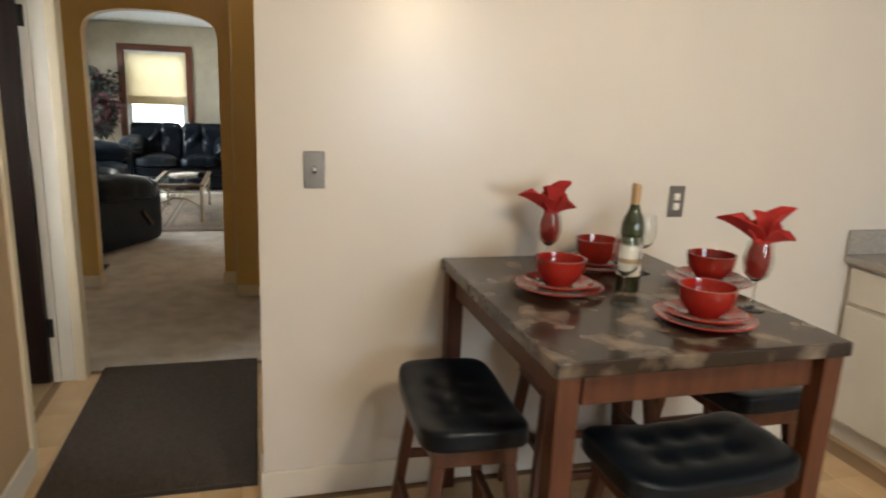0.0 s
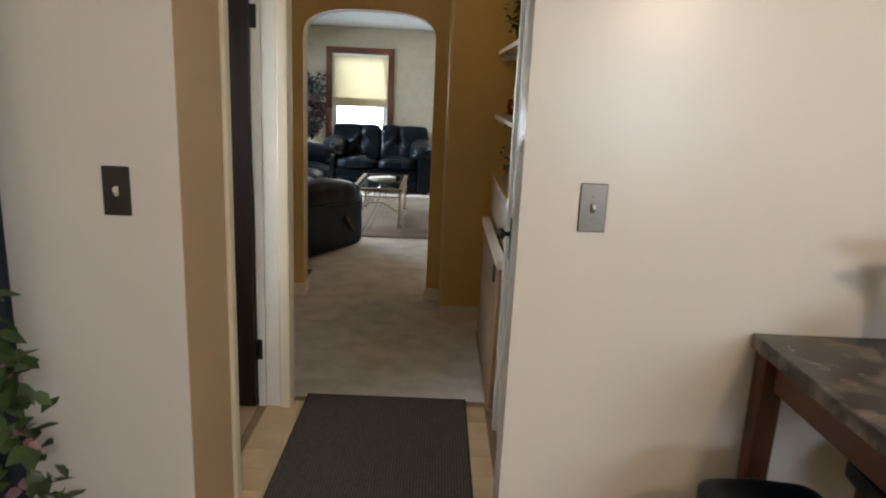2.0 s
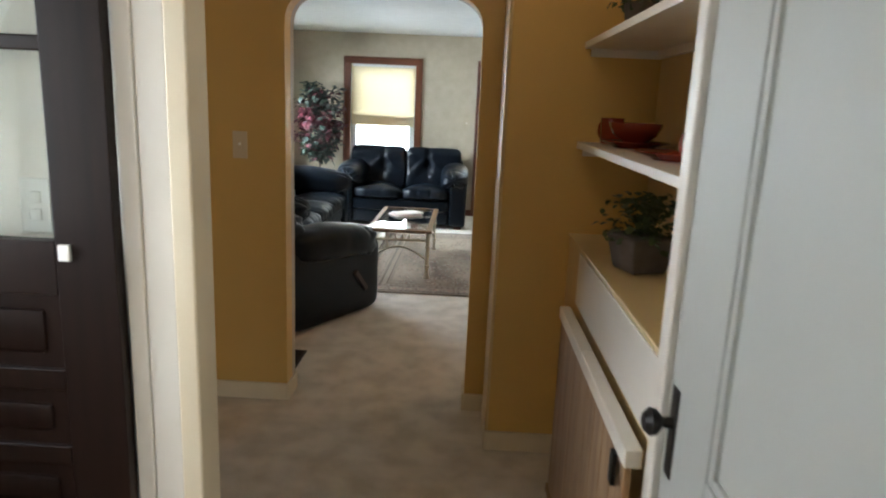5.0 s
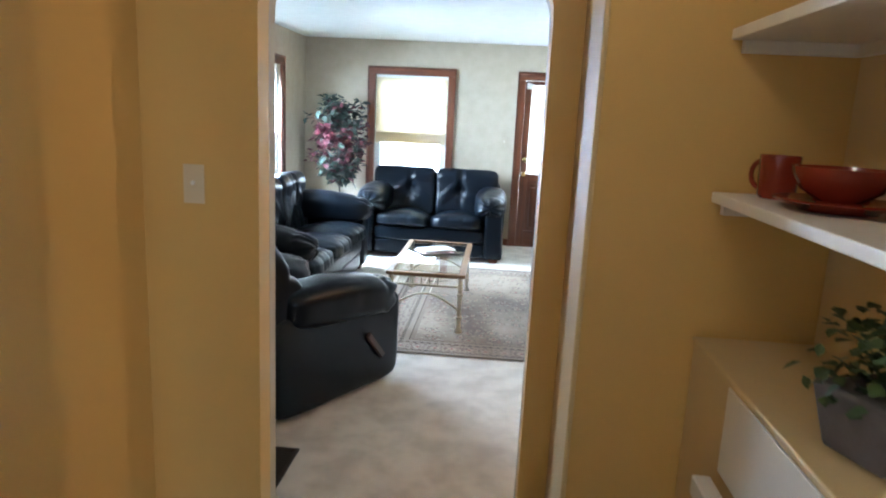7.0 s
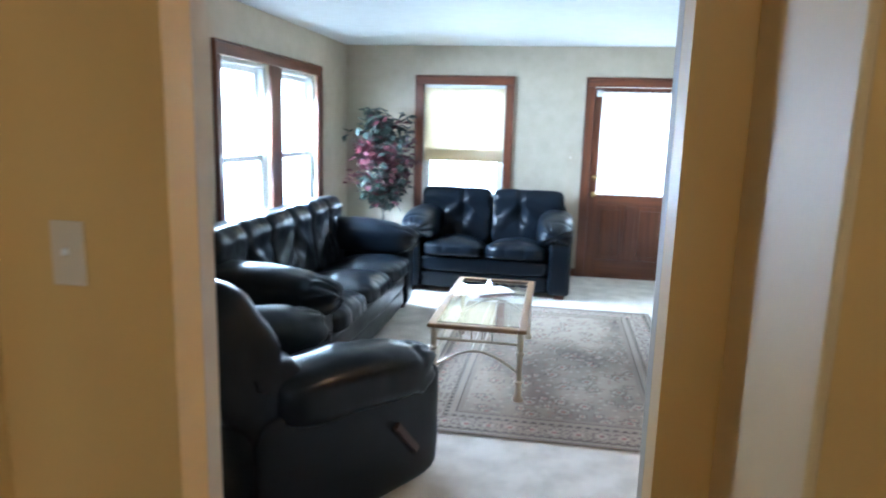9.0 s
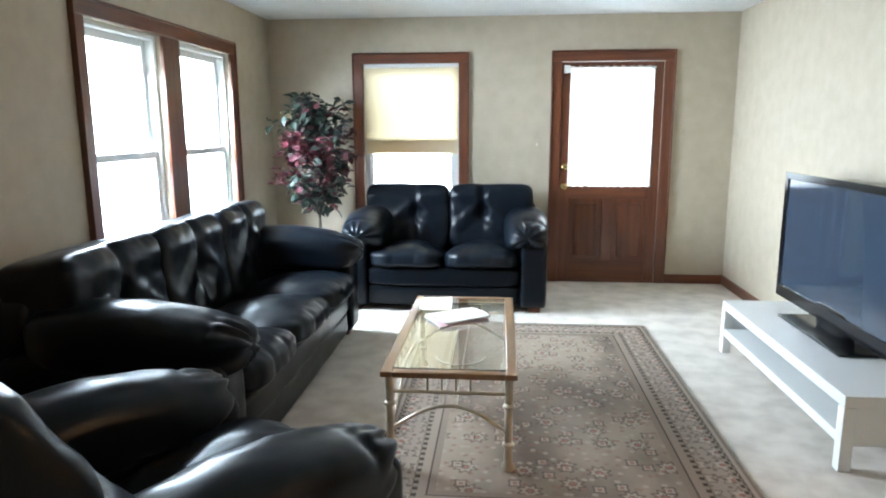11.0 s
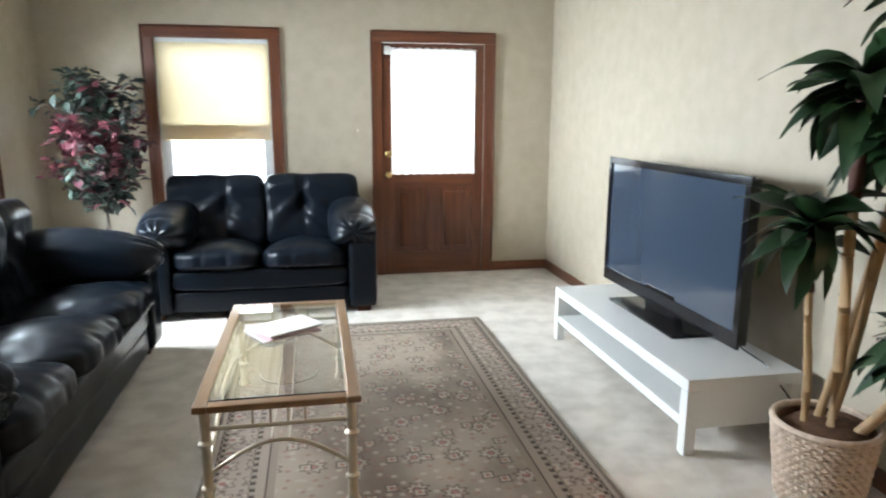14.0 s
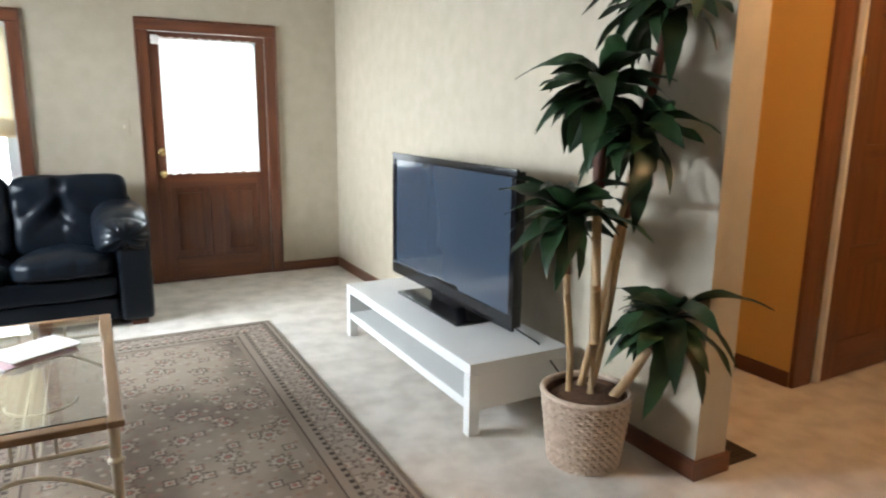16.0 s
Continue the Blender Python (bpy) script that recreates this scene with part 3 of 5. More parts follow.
def back_cushion(x0, x1, y0, y1, z0, z1, pull, seed):
    """A stuffed back cushion with a deep pulled seam at pull (0..1), a button and slanting folds."""
    bm = pillow(x0, x1, y0, y1, z0, z1, 8.5, 34, 0.006, seed=seed)
    w, h, ym = x1 - x0, z1 - z0, (y0 + y1) / 2
    px = x0 + pull * w
    pz = z0 + 0.58 * h
    for v in bm.verts:
        if v.co.y > ym:
            continue
        x, z = v.co.x - px, v.co.z - pz
        up = 1.0 if z > 0 else math.exp(-(z / (0.42 * h)) ** 2)
        v.co.y += 0.026 * math.exp(-(x / 0.03) ** 2) * up
        v.co.y += 0.035 * math.exp(-(x * x + z * z) / 0.0042)
        for slope, side in ((0.85, 1), (0.85, -1)):
            along = -z * 0.76 + abs(x) * 0.65
            off = (z + slope * (side * x - 0.02)) / 1.3
            if side * x > 0:
                v.co.y -= 0.02 * math.exp(-((off - 0.05) / 0.035) ** 2) * math.exp(-((along) / 0.22) ** 2)
                v.co.y += 0.018 * math.exp(-((off + 0.045) / 0.03) ** 2) * math.exp(-((along) / 0.2) ** 2)
        v.co.y -= 0.022 * math.exp(-((v.co.z - z1 + 0.1) / 0.07) ** 2)
        lump = Vector((v.co.x * 11 + seed, v.co.z * 11, seed))
        v.co.y += 0.006 * noise.noise(lump) + 0.004 * noise.noise(lump * 2.2)
    return bm


def arm_pad(x_in, x_out, y0, y1, z0, z1, rise, seed):
    """A fat rolled arm pad that rises to the back, droops on its inner side and is gathered at the front."""
    s = 1 if x_out > x_in else -1
    lo, hi = sorted((x_in, x_out))
    bm = pillow(lo, hi, y0, y1, z0, z1, 3.5, 30, 0.006, seed=seed)
    mid, half = (lo + hi) / 2, (hi - lo) / 2
    for v in bm.verts:
        side = (v.co.x - mid) * s / half
        f = min(1.0, max(0.0, (v.co.y - y0) / 0.5))
        v.co.z += rise * f * f * (3 - 2 * f) * (1 if v.co.z > (z0 + z1) / 2 else 0.5)
        if side < 0:
            v.co.z -= 0.045 * side * side
        else:
            v.co.z -= 0.03 * side * side
        front = math.exp(-((v.co.y - y0) / 0.11) ** 2)
        a = math.atan2(v.co.z - (z0 + z1) / 2, v.co.x - mid)
        pull = 0.5 + 0.5 * math.sin(9 * a + seed + 1.3 * math.sin(3 * a))
        v.co += Vector(((mid - v.co.x) * 0.13, 0.018, ((z0 + z1) / 2 - v.co.z) * 0.16)) * (pull * front)
        v.co.z -= 0.012 * math.exp(-((v.co.y - y0 - 0.15) / 0.02) ** 2) * max(0.0, side + 0.6)
    return bm


def couch(name, label, category, width, seats, m, back=0.93, depth=0.95, arm=0.215):
    t = thing(name, label, category, m)
    w = width / 2
    inner = w - arm
    part("base_frame", soft_box(-w + 0.03, w - 0.03, 0.05, depth - 0.05, 0.045, 0.2, 0.02), "leather", t)
    part("front_rail", pillow(-inner, inner, 0.004, 0.16, 0.05, 0.205, 9, 20, 0.004, seed=1), "leather", t, smooth=180)
    part("front_panel", pillow(-inner, inner, -0.012, 0.16, 0.207, 0.352, 7, 20, 0.005, seed=2), "leather", t, smooth=180)
    part("back_panel", pillow(-w + 0.05, w - 0.05, depth - 0.2, depth, 0.05, back - 0.07, 7, 16, 0.006, seed=3), "leather", t, smooth=180)
    sw = 2 * inner / seats
    bw = 2 * (w - 0.085) / seats
    for i in range(seats):
        a = -inner + i * sw
        seat = pillow(a + 0.002, a + sw - 0.002, -0.07, 0.66, 0.345, 0.485, 4.6, 30, 0.008, seed=5 + i, crown=0.085)
        seat = tilt(gather(seat, [a + sw * k for k in (0.13, 0.34, 0.62, 0.86)], -0.07), -9, 0.0, 0.42)
        part("seat_cushion", seat, "leather", t, smooth=180)
        b = -w + 0.085 + i * bw
        pull = 0.5 if seats != 2 else (0.6 if i == 0 else 0.4)
        bc = back_cushion(b + 0.003, b + bw - 0.003, depth - 0.42, depth - 0.09, 0.40, back + 0.03, pull, 9 + 3 * i)
        part("back_cushion", tilt(bc, -10, depth - 0.35, 0.42), "leather", t, smooth=180)
    for s in (-1, 1):
        x0, x1 = (inner, w) if s > 0 else (-w, -inner)
        panel = pillow(x0 + 0.003, x1 - 0.003, -0.02, depth - 0.06, 0.03, 0.585, 12, 12, 0.004, seed=20 + s)
        part("arm_panel", panel, "leather", t, smooth=180)
        part("arm_pad", arm_pad(s * (inner - 0.12), s * (w + 0.012), -0.085, depth - 0.14, 0.49, 0.725, 0.05, 30 + s), "leather", t, smooth=180)
        for y in (0.08, depth - 0.12):
            part("foot", soft_box(s * (w - 0.1) - 0.05, s * (w - 0.1) + 0.05, y - 0.05, y + 0.05, 0, 0.04, 0.006), "stain", t)
    return t


def make_recliner(label, m):
    t = thing("recliner", label, "armchair", m)
    w, depth, inner = 0.465, 0.95, 0.265
    part("base_frame", soft_box(-inner, inner, 0.06, depth - 0.1, 0.05, 0.3, 0.02), "leather", t)
    part("footrest", pillow(-inner + 0.004, inner - 0.004, -0.05, 0.08, 0.08, 0.37, 6, 14, 0.006, seed=41), "leather", t, smooth=180)
    seat = pillow(-inner - 0.01, inner + 0.01, -0.05, 0.66, 0.35, 0.49, 4.6, 24, 0.008, seed=5, crown=0.08)
    part("seat_cushion", tilt(gather(seat, (-0.15, 0.02, 0.17), -0.05), -9, 0.0, 0.42), "leather", t, smooth=180)
    shell = pillow(-w + 0.045, w - 0.045, depth - 0.32, depth + 0.04, 0.06, 0.72, 5, 18, 0.008, seed=3)
    for v in shell.verts:
        v.co.y += 0.12 * max(0.0, v.co.z - 0.3)
    part("back_panel", shell, "leather", t, smooth=180)
    bc = back_cushion(-w + 0.03, w - 0.03, depth - 0.44, depth - 0.10, 0.40, 1.10, 0.5, 12)
    for v in bc.verts:
        up = min(1.0, max(0.0, (v.co.z - 0.7) / 0.4))
        v.co.x *= 1 - 0.16 * up ** 1.6
        if v.co.y < depth - 0.27:
            v.co.y += 0.03 * math.exp(-((v.co.z - 0.76) / 0.03) ** 2)
    part("back_cushion", tilt(bc, -37, depth - 0.3, 0.42), "leather", t, smooth=180)
    for s in (-1, 1):
        x0, x1 = (inner, w) if s > 0 else (-w, -inner)
        side = pillow(x0 + 0.003, x1 - 0.003, -0.02, depth - 0.04, 0.03, 0.555, 10, 14, 0.004, seed=20 + s)
        part("arm_panel", side, "leather", t, smooth=180)
        part("arm_pad", arm_pad(s * (inner - 0.05), s * (w + 0.05), -0.01, depth - 0.12, 0.45, 0.645, 0.06, 30 + s), "leather", t, smooth=180)
    return t


def leaf_bm(length, width, droop, fold=0.25, seg=7, wave=0.0):
    """One pointed leaf along +y, folded at its midrib and drooping."""
    bm = bmesh.new()
    rows = []
    for i in range(seg + 1):
        f = i / seg
        w = width / 2 * math.sin(math.pi * (0.06 + 0.94 * f) ** 0.85) ** 0.8 if i < seg else 0.0
        y = length * f * (1 - 0.18 * f * droop)
        z = length * (0.22 * f - droop * 0.55 * f * f)
        zz = wave * math.sin(f * 9)
        w *= 1 + 8 * wave * math.sin(f * 25)
        rows.append([bm.verts.new((-w, y, z + w * fold + zz)), bm.verts.new((0, y, z)), bm.verts.new((w, y, z + w * fold - zz))])
    for a, b in zip(rows, rows[1:]):
        for k in (0, 1):
            bm.faces.new((a[k], a[k + 1], b[k + 1], b[k]))
    bmesh.ops.remove_doubles(bm, verts=bm.verts[:], dist=1e-5)
    return bm


def leaf_cloud(spots, length, width, seed, droop=0.6):
    """Many small leaves joined, each at a spot with a heading."""
    rnd = random.Random(seed)
    out = bmesh.new()
    for x, y, z in spots:
        k = rnd.uniform(0.7, 1.2)
        a, e, r = rnd.uniform(0, 360), rnd.uniform(-50, 40), rnd.uniform(-40, 40)
        m = pose(x, y, z, e, r, a)
        w, l = width * k / 2, length * k
        pts = [(0, 0, 0), (-w * 0.8, l * 0.3, w * 0.3), (w * 0.8, l * 0.3, w * 0.3), (-w, l * 0.6, 0), (w, l * 0.6, 0), (0, l * 0.45, -w * 0.2), (0, l, -droop * l * 0.3)]
        v = [out.verts.new(m @ Vector(q)) for q in pts]
        for f in ((0, 5, 1), (0, 2, 5), (1, 5, 3), (2, 4, 5), (3, 5, 6), (5, 4, 6)):
            out.faces.new([v[j] for j in f])
    return out


# ---- trims of the living room ----


def casing(name, label, category, axis, plane, side, a0, a1, z0, z1, width, sill=False):
    """Stained wood casing round an opening. axis: the wall's direction; side: the way into the room."""
    t = tagged(new(name), label, category, kind="structure")

    def box(u0, u1, w0, w1, k0, k1, bevel=0.006):
        if axis == "x":
            lo, hi = sorted((plane + side * k0, plane + side * k1))
            return soft_box(u0, u1, lo, hi, w0, w1, bevel)
        lo, hi = sorted((plane + side * k0, plane + side * k1))
        return soft_box(lo, hi, u0, u1, w0, w1, bevel)

    part("side_casing", box(a0 - width, a0, z0, z1, -0.003, 0.022), "oak_trim", t)
    part("side_casing", box(a1, a1 + width, z0, z1, -0.003, 0.022), "oak_trim", t)
    part("head_casing", box(a0 - width, a1 + width, z1, z1 + width, -0.003, 0.024), "oak_trim_h", t)
    part("back_band", box(a0 - width - 0.012, a0 - width, z0, z1 + width, -0.003, 0.034, 0.004), "oak_trim", t)
    part("back_band", box(a1 + width, a1 + width + 0.012, z0, z1 + width, -0.003, 0.034, 0.004), "oak_trim", t)
    part("back_band", box(a0 - width - 0.012, a1 + width + 0.012, z1 + width, z1 + width + 0.012, -0.003, 0.034, 0.004), "oak_trim_h", t)
    if sill:
        part("window_sill", box(a0 - width - 0.03, a1 + width + 0.03, z0 - 0.03, z0, -0.003, 0.06), "oak_trim_h", t)
        part("apron", box(a0 - width, a1 + width, z0 - 0.11, z0 - 0.03, -0.003, 0.018), "oak_trim_h", t)
    return t


def sash_window(name, label, axis, plane, outward, a0, a1, z0, z1, rail):
    """A double-hung white window set in the wall's depth."""
    t = tagged(new(name), label, "window", kind="structure")

    def box(u0, u1, w0, w1, k0, k1, bevel=0.004):
        lo, hi = sorted((plane + outward * k0, plane + outward * k1))
        return soft_box(u0, u1, lo, hi, w0, w1, bevel) if axis == "x" else soft_box(lo, hi, u0, u1, w0, w1, bevel)

    f = 0.03
    part("window_frame", box(a0, a0 + f, z0, z1, 0.03, 0.14), "white_vinyl", t)
    part("window_frame", box(a1 - f, a1, z0, z1, 0.03, 0.14), "white_vinyl", t)
    part("window_frame", box(a0 + f, a1 - f, z1 - f, z1, 0.03, 0.14), "white_vinyl", t)
    part("window_frame", box(a0 + f, a1 - f, z0, z0 + f, 0.03, 0.14), "white_vinyl", t)
    g = 0.045
    for k, (b0, b1) in enumerate(((z0 + f, rail + 0.02), (rail - 0.02, z1 - f))):
        k0 = 0.045 if k == 0 else 0.085
        s = part("sash", box(a0 + f, a0 + f + g, b0, b1, k0, k0 + 0.035), "white_vinyl", t)
        part("stile", box(a1 - f - g, a1 - f, b0, b1, k0, k0 + 0.035), "white_vinyl", s)
        part("rail", box(a0 + f + g, a1 - f - g, b0, b0 + g, k0, k0 + 0.035), "white_vinyl", s)
        part("rail", box(a0 + f + g, a1 - f - g, b1 - g, b1, k0, k0 + 0.035), "white_vinyl", s)
        pane = part("pane", box(a0 + f + g, a1 - f - g, b0 + g, b1 - g, k0 + 0.015, k0 + 0.019, 0), "glass", s)
        pane.visible_shadow = False
    lock = (a0 + a1) / 2
    part("sash_lock", box(lock - 0.03, lock + 0.03, rail + 0.02, rail + 0.035, 0.05, 0.08), "white_vinyl", t)
    return t


casing("window_casing_1", "red-brown stained wood casing round paired windows", "window trim", "y", LX, 1, WY[0], WY[3], WZ0, WZ1, 0.085, True)
solo_mull = part("mullion_casing", soft_box(LX - 0.003, LX + 0.022, WY[1], WY[2], WZ0, WZ1, 0.006), "oak_trim", bpy.data.objects["window_casing_1"])
sash_window("window_1", "white double-hung window glaring with daylight", "y", LX, -1, WY[0], WY[1], WZ0, WZ1, 1.27)
sash_window("window_2", "white double-hung window glaring with daylight", "y", LX, -1, WY[2], WY[3], WZ0, WZ1, 1.27)
casing("window_casing_2", "red-brown stained wood casing round the front window", "window trim", "x", FY, -1, FX[0], FX[1], 0.62, 2.0, 0.08, True)
sash_window("window_3", "white double-hung front window behind a cream shade", "x", FY, 1, FX[0], FX[1], 0.62, 2.0, 1.3)
casing("door_casing_1", "red-brown stained wood casing round the front door", "door trim", "x", FY, -1, DX[0], DX[1], 0.0, 2.0, 0.082)

# roller shade
shade = thing("roller_shade", "cream roman shade drawn halfway down the window", "window shade")
sb = bmesh.new()
NX, NZ = 24, 40
grid = [[sb.verts.new((FX[0] + 0.012 + (FX[1] - FX[0] - 0.024) * i / NX,
                       FY + 0.018 + 0.004 * math.sin(i * 0.9 + j * 0.2) * (j / NZ) - (0.016 * math.exp(-((j - 33) / 1.6) ** 2)),
                       1.99 - (1.99 - 1.19) * j / NZ)) for i in range(NX + 1)] for j in range(NZ + 1)]
for j in range(NZ):
    for i in range(NX):
        sb.faces.new((grid[j][i], grid[j][i + 1], grid[j + 1][i + 1], grid[j + 1][i]))
part("cloth", sb, "shade_cloth", shade, smooth=180)
part("hem_fold", soft_box(FX[0] + 0.012, FX[1] - 0.012, FY + 0.006, FY + 0.016, 1.20, 1.32, 0.004), "shade_cloth", shade)
part("headrail", soft_box(FX[0] + 0.008, FX[1] - 0.008, FY + 0.01, FY + 0.04, 1.965, 1.998, 0.004), "white_vinyl", shade)

# front door
fd = tagged(new("door_1"), "closed red-brown wooden front door with curtained glass", "door", kind="structure")
D0, D1 = DX[0] + 0.002, DX[1] - 0.002
GY0, GY1 = FY + 0.001, FY + 0.045
for r in ((D0, D0 + 0.095), (D1 - 0.095, D1)):
    part("stile", soft_box(r[0], r[1], GY0, GY1, 0.012, 1.995, 0.004), "oak_trim", fd)
for r in ((0.012, 0.2), (0.78, 0.9), (1.93, 1.995)):
    part("rail", soft_box(D0 + 0.095, D1 - 0.095, GY0, GY1, r[0], r[1], 0.004), "oak_trim_h", fd)
part("muntin", soft_box((D0 + D1) / 2 - 0.05, (D0 + D1) / 2 + 0.05, GY0, GY1, 0.2, 0.78, 0.004), "oak_trim", fd)
for a, b in ((D0 + 0.095, (D0 + D1) / 2 - 0.05), ((D0 + D1) / 2 + 0.05, D1 - 0.095)):
    part("panel", soft_box(a, b, GY0 + 0.014, GY1 - 0.014, 0.2, 0.78, 0.003), "oak_trim", fd)
    part("raised_field", soft_box(a + 0.045, b - 0.045, GY0 + 0.004, GY0 + 0.02, 0.245, 0.735, 0.012), "oak_trim", fd)
pn = part("pane", soft_box(D0 + 0.095, D1 - 0.095, GY0 + 0.02, GY0 + 0.024, 0.9, 1.93, 0), "glass", fd)
pn.visible_shadow = False
part("knob", lathe(((0, 0), (0.032, 0), (0.032, 0.006), (0.011, 0.01), (0.011, 0.03), (0.027, 0.042), (0.03, 0.055), (0.02, 0.068), (0, 0.07)), 20), "brass", fd, "polished brass knob",
     m=pose(0.095, GY0, 0.89, 90))
part("deadbolt", lathe(((0, 0), (0.03, 0), (0.03, 0.012), (0.02, 0.018), (0, 0.018)), 20), "brass", fd, "polished brass deadbolt", m=pose(0.098, GY0, 1.07, 90))
part("alarm_contact", soft_box(0.07, 0.125, FY - 0.02, GY0, 1.90, 1.97, 0.006), "white_plastic", fd, "white plastic alarm contact")
part("threshold", soft_box(DX[0], DX[1], FY - 0.01, FY + 0.1, 0.0, 0.02, 0.006), "oak_trim_h", fd)
lace = thing("lace_curtain", "gathered white lace curtain over the door glass", "curtain")
cb = bmesh.new()
NX, NZ = 90, 14
grid = [[cb.verts.new((0.125 + 0.735 * i / NX, GY0 - 0.012 - 0.007 * math.sin(i * 0.85 + 0.3 * math.sin(j)) * (0.6 + 0.4 * (j / NZ)),
                       1.955 - 1.06 * j / NZ + (0.006 * math.sin(i * 2.1) + 0.004 * math.sin(i * 0.7)) * (j == NZ or j == 0))) for i in range(NX + 1)] for j in range(NZ + 1)]
for j in range(NZ):
    for i in range(NX):
        cb.faces.new((grid[j][i], grid[j][i + 1], grid[j + 1][i + 1], grid[j + 1][i]))
part("cloth", cb, "lace", lace, smooth=180)
part("curtain_rod", sweep(((0.115, GY0 - 0.012, 1.945), (0.87, GY0 - 0.012, 1.945)), 0.005), "white_plastic", lace)
part("curtain_rod", sweep(((0.115, GY0 - 0.012, 0.905), (0.87, GY0 - 0.012, 0.905)), 0.005), "white_plastic", lace)

# baseboards
base = tagged(new("baseboard_living"), "red-brown stained wood baseboard", "baseboard", kind="structure")
for r in ((DX[1] + 0.095, RX, FY - 0.016, FY), (LX, DX[0] - 0.095, FY - 0.016, FY), (RX - 0.016, RX, 6.88, FY - 0.016), (RX - 0.016, RX + 0.186, 6.864, 6.88),
          (LX, LX + 0.016, A1, FY - 0.016), (RX + 0.17, RX + 0.186, 6.88, 7.654), (RX + 0.17, 2.724, 7.654, 7.67), (2.724, 2.74, 7.30, 7.67), (AR + 0.02, 4.1, A1, A1 + 0.016), (LX + 0.016, AL - 0.02, A1, A1 + 0.016)):
    part("board", soft_box(*r, 0.0, 0.085, 0.005), "oak_trim_h", base)
base = tagged(new("baseboard_hall"), "cream painted baseboard", "baseboard", kind="structure")
for r in ((0.02, 0.32, 4.575, 4.59), (0.006, 0.02, 4.575, A0 - 0.014), (AR, 0.006, A0 - 0.014, A0), (-1.38, AL, A0 - 0.014, A0), (-1.38, -1.366, 3.44, A0 - 0.014), (AL - 0.0, AL + 0.013, A0 - 0.014, A1), (AR - 0.013, AR, A0 - 0.014, A1)):
    part("board", soft_box(*r, 0.0, 0.09, 0.004), "cream_trim", base)
base = tagged(new("baseboard_kitchen"), "white painted kitchen baseboard", "baseboard", kind="structure")
for r in ((OR - 0.012, 2.72, K0 - 0.014, K0), (-1.9, OL + 0.012, K0 - 0.014, K0), (OL, OL + 0.012, K0, 2.34), (OR - 0.012, OR, K0, K1)):
    part("board", soft_box(*r, 0.0, 0.115, 0.004), "white_trim", base)
setting("trim_corner", soft_box(OL - 0.002, OL + 0.014, 2.30, 2.352, 0, 2.06, 0.006), "cream_trim", "cream painted corner bead", "trim")
# thin facing whose paler colour stands in for daylight on the corner's return
setting("daylit_corner_return", soft_box(0.010, 0.024, 4.584, A0 - 0.001, 0.09, H, 0.004), "niche_wall", "ochre corner return coloured paler for living room daylight", "trim")

# ---- hall ----
# stair door standing open on its hinges
jb = tagged(new("door_frame_2"), "white painted door jamb and casing", "door trim", kind="structure")
part("jamb", soft_box(-0.855, -0.817, 3.20, 3.30, 0, 2.06, 0.003), "white_trim", jb)
part("casing", soft_box(-0.817, -0.748, 3.205, 3.30, 0, 2.10, 0.006), "white_trim", jb)
part("back_band", soft_box(-0.748, -0.70, 3.192, 3.30, 0, 2.12, 0.006), "cream_trim", jb)
sd = tagged(new("door_2"), "open dark walnut door with glazed upper panes", "door", kind="structure")
S0, S1, SY0, SY1 = -1.665, -0.86, 3.17, 3.205
for r in ((S0, S0 + 0.12), (S1 - 0.13, S1)):
    part("stile", soft_box(r[0], r[1], SY0, SY1, 0.012, 2.03, 0.003), "dark_door", sd)
for r in ((0.012, 0.2), (0.5, 0.55), (0.68, 0.725), (0.86, 0.91), (1.08, 1.2), (1.91, 2.03)):
    part("rail", soft_box(S0 + 0.12, S1 - 0.13, SY0, SY1, r[0], r[1], 0.003), "dark_door", sd)
for r in ((0.2, 0.5), (0.55, 0.68), (0.725, 0.86), (0.91, 1.08)):
    part("panel", soft_box(S0 + 0.12, S1 - 0.13, SY0 + 0.012, SY1 - 0.012, r[0], r[1], 0), "dark_door", sd)
    part("raised_field", soft_box(S0 + 0.16, S1 - 0.17, SY0 + 0.004, SY0 + 0.02, r[0] + 0.035, r[1] - 0.035, 0.01), "dark_door", sd)
part("muntin", soft_box(S0 + 0.12, S1 - 0.13, SY0 + 0.004, SY1 - 0.004, 1.588, 1.618, 0.004), "dark_door", sd)
part("muntin", soft_box(-1.28, -1.255, SY0 + 0.004, SY1 - 0.004, 1.2, 1.91, 0.004), "dark_door", sd)
for a, b in ((S0 + 0.12, -1.28), (-1.255, S1 - 0.13)):
    for c, d in ((1.2, 1.588), (1.618, 1.91)):
        part("pane", soft_box(a, b, SY0 + 0.015, SY0 + 0.019, c, d, 0), "glass", sd).visible_shadow = False
for z in (0.25, 1.75):
    part("hinge", boxes((-0.875, -0.83, 3.185, 3.199, z, z + 0.095), (-0.865, -0.851, 3.17, 3.2, z, z + 0.095), bevel=0.002), "iron", sd, "dark iron butt hinge")
part("catch", soft_box(-0.977, -0.952, SY0 - 0.012, SY0, 1.16, 1.196, 0.003), "white_plastic", sd, "small white catch")


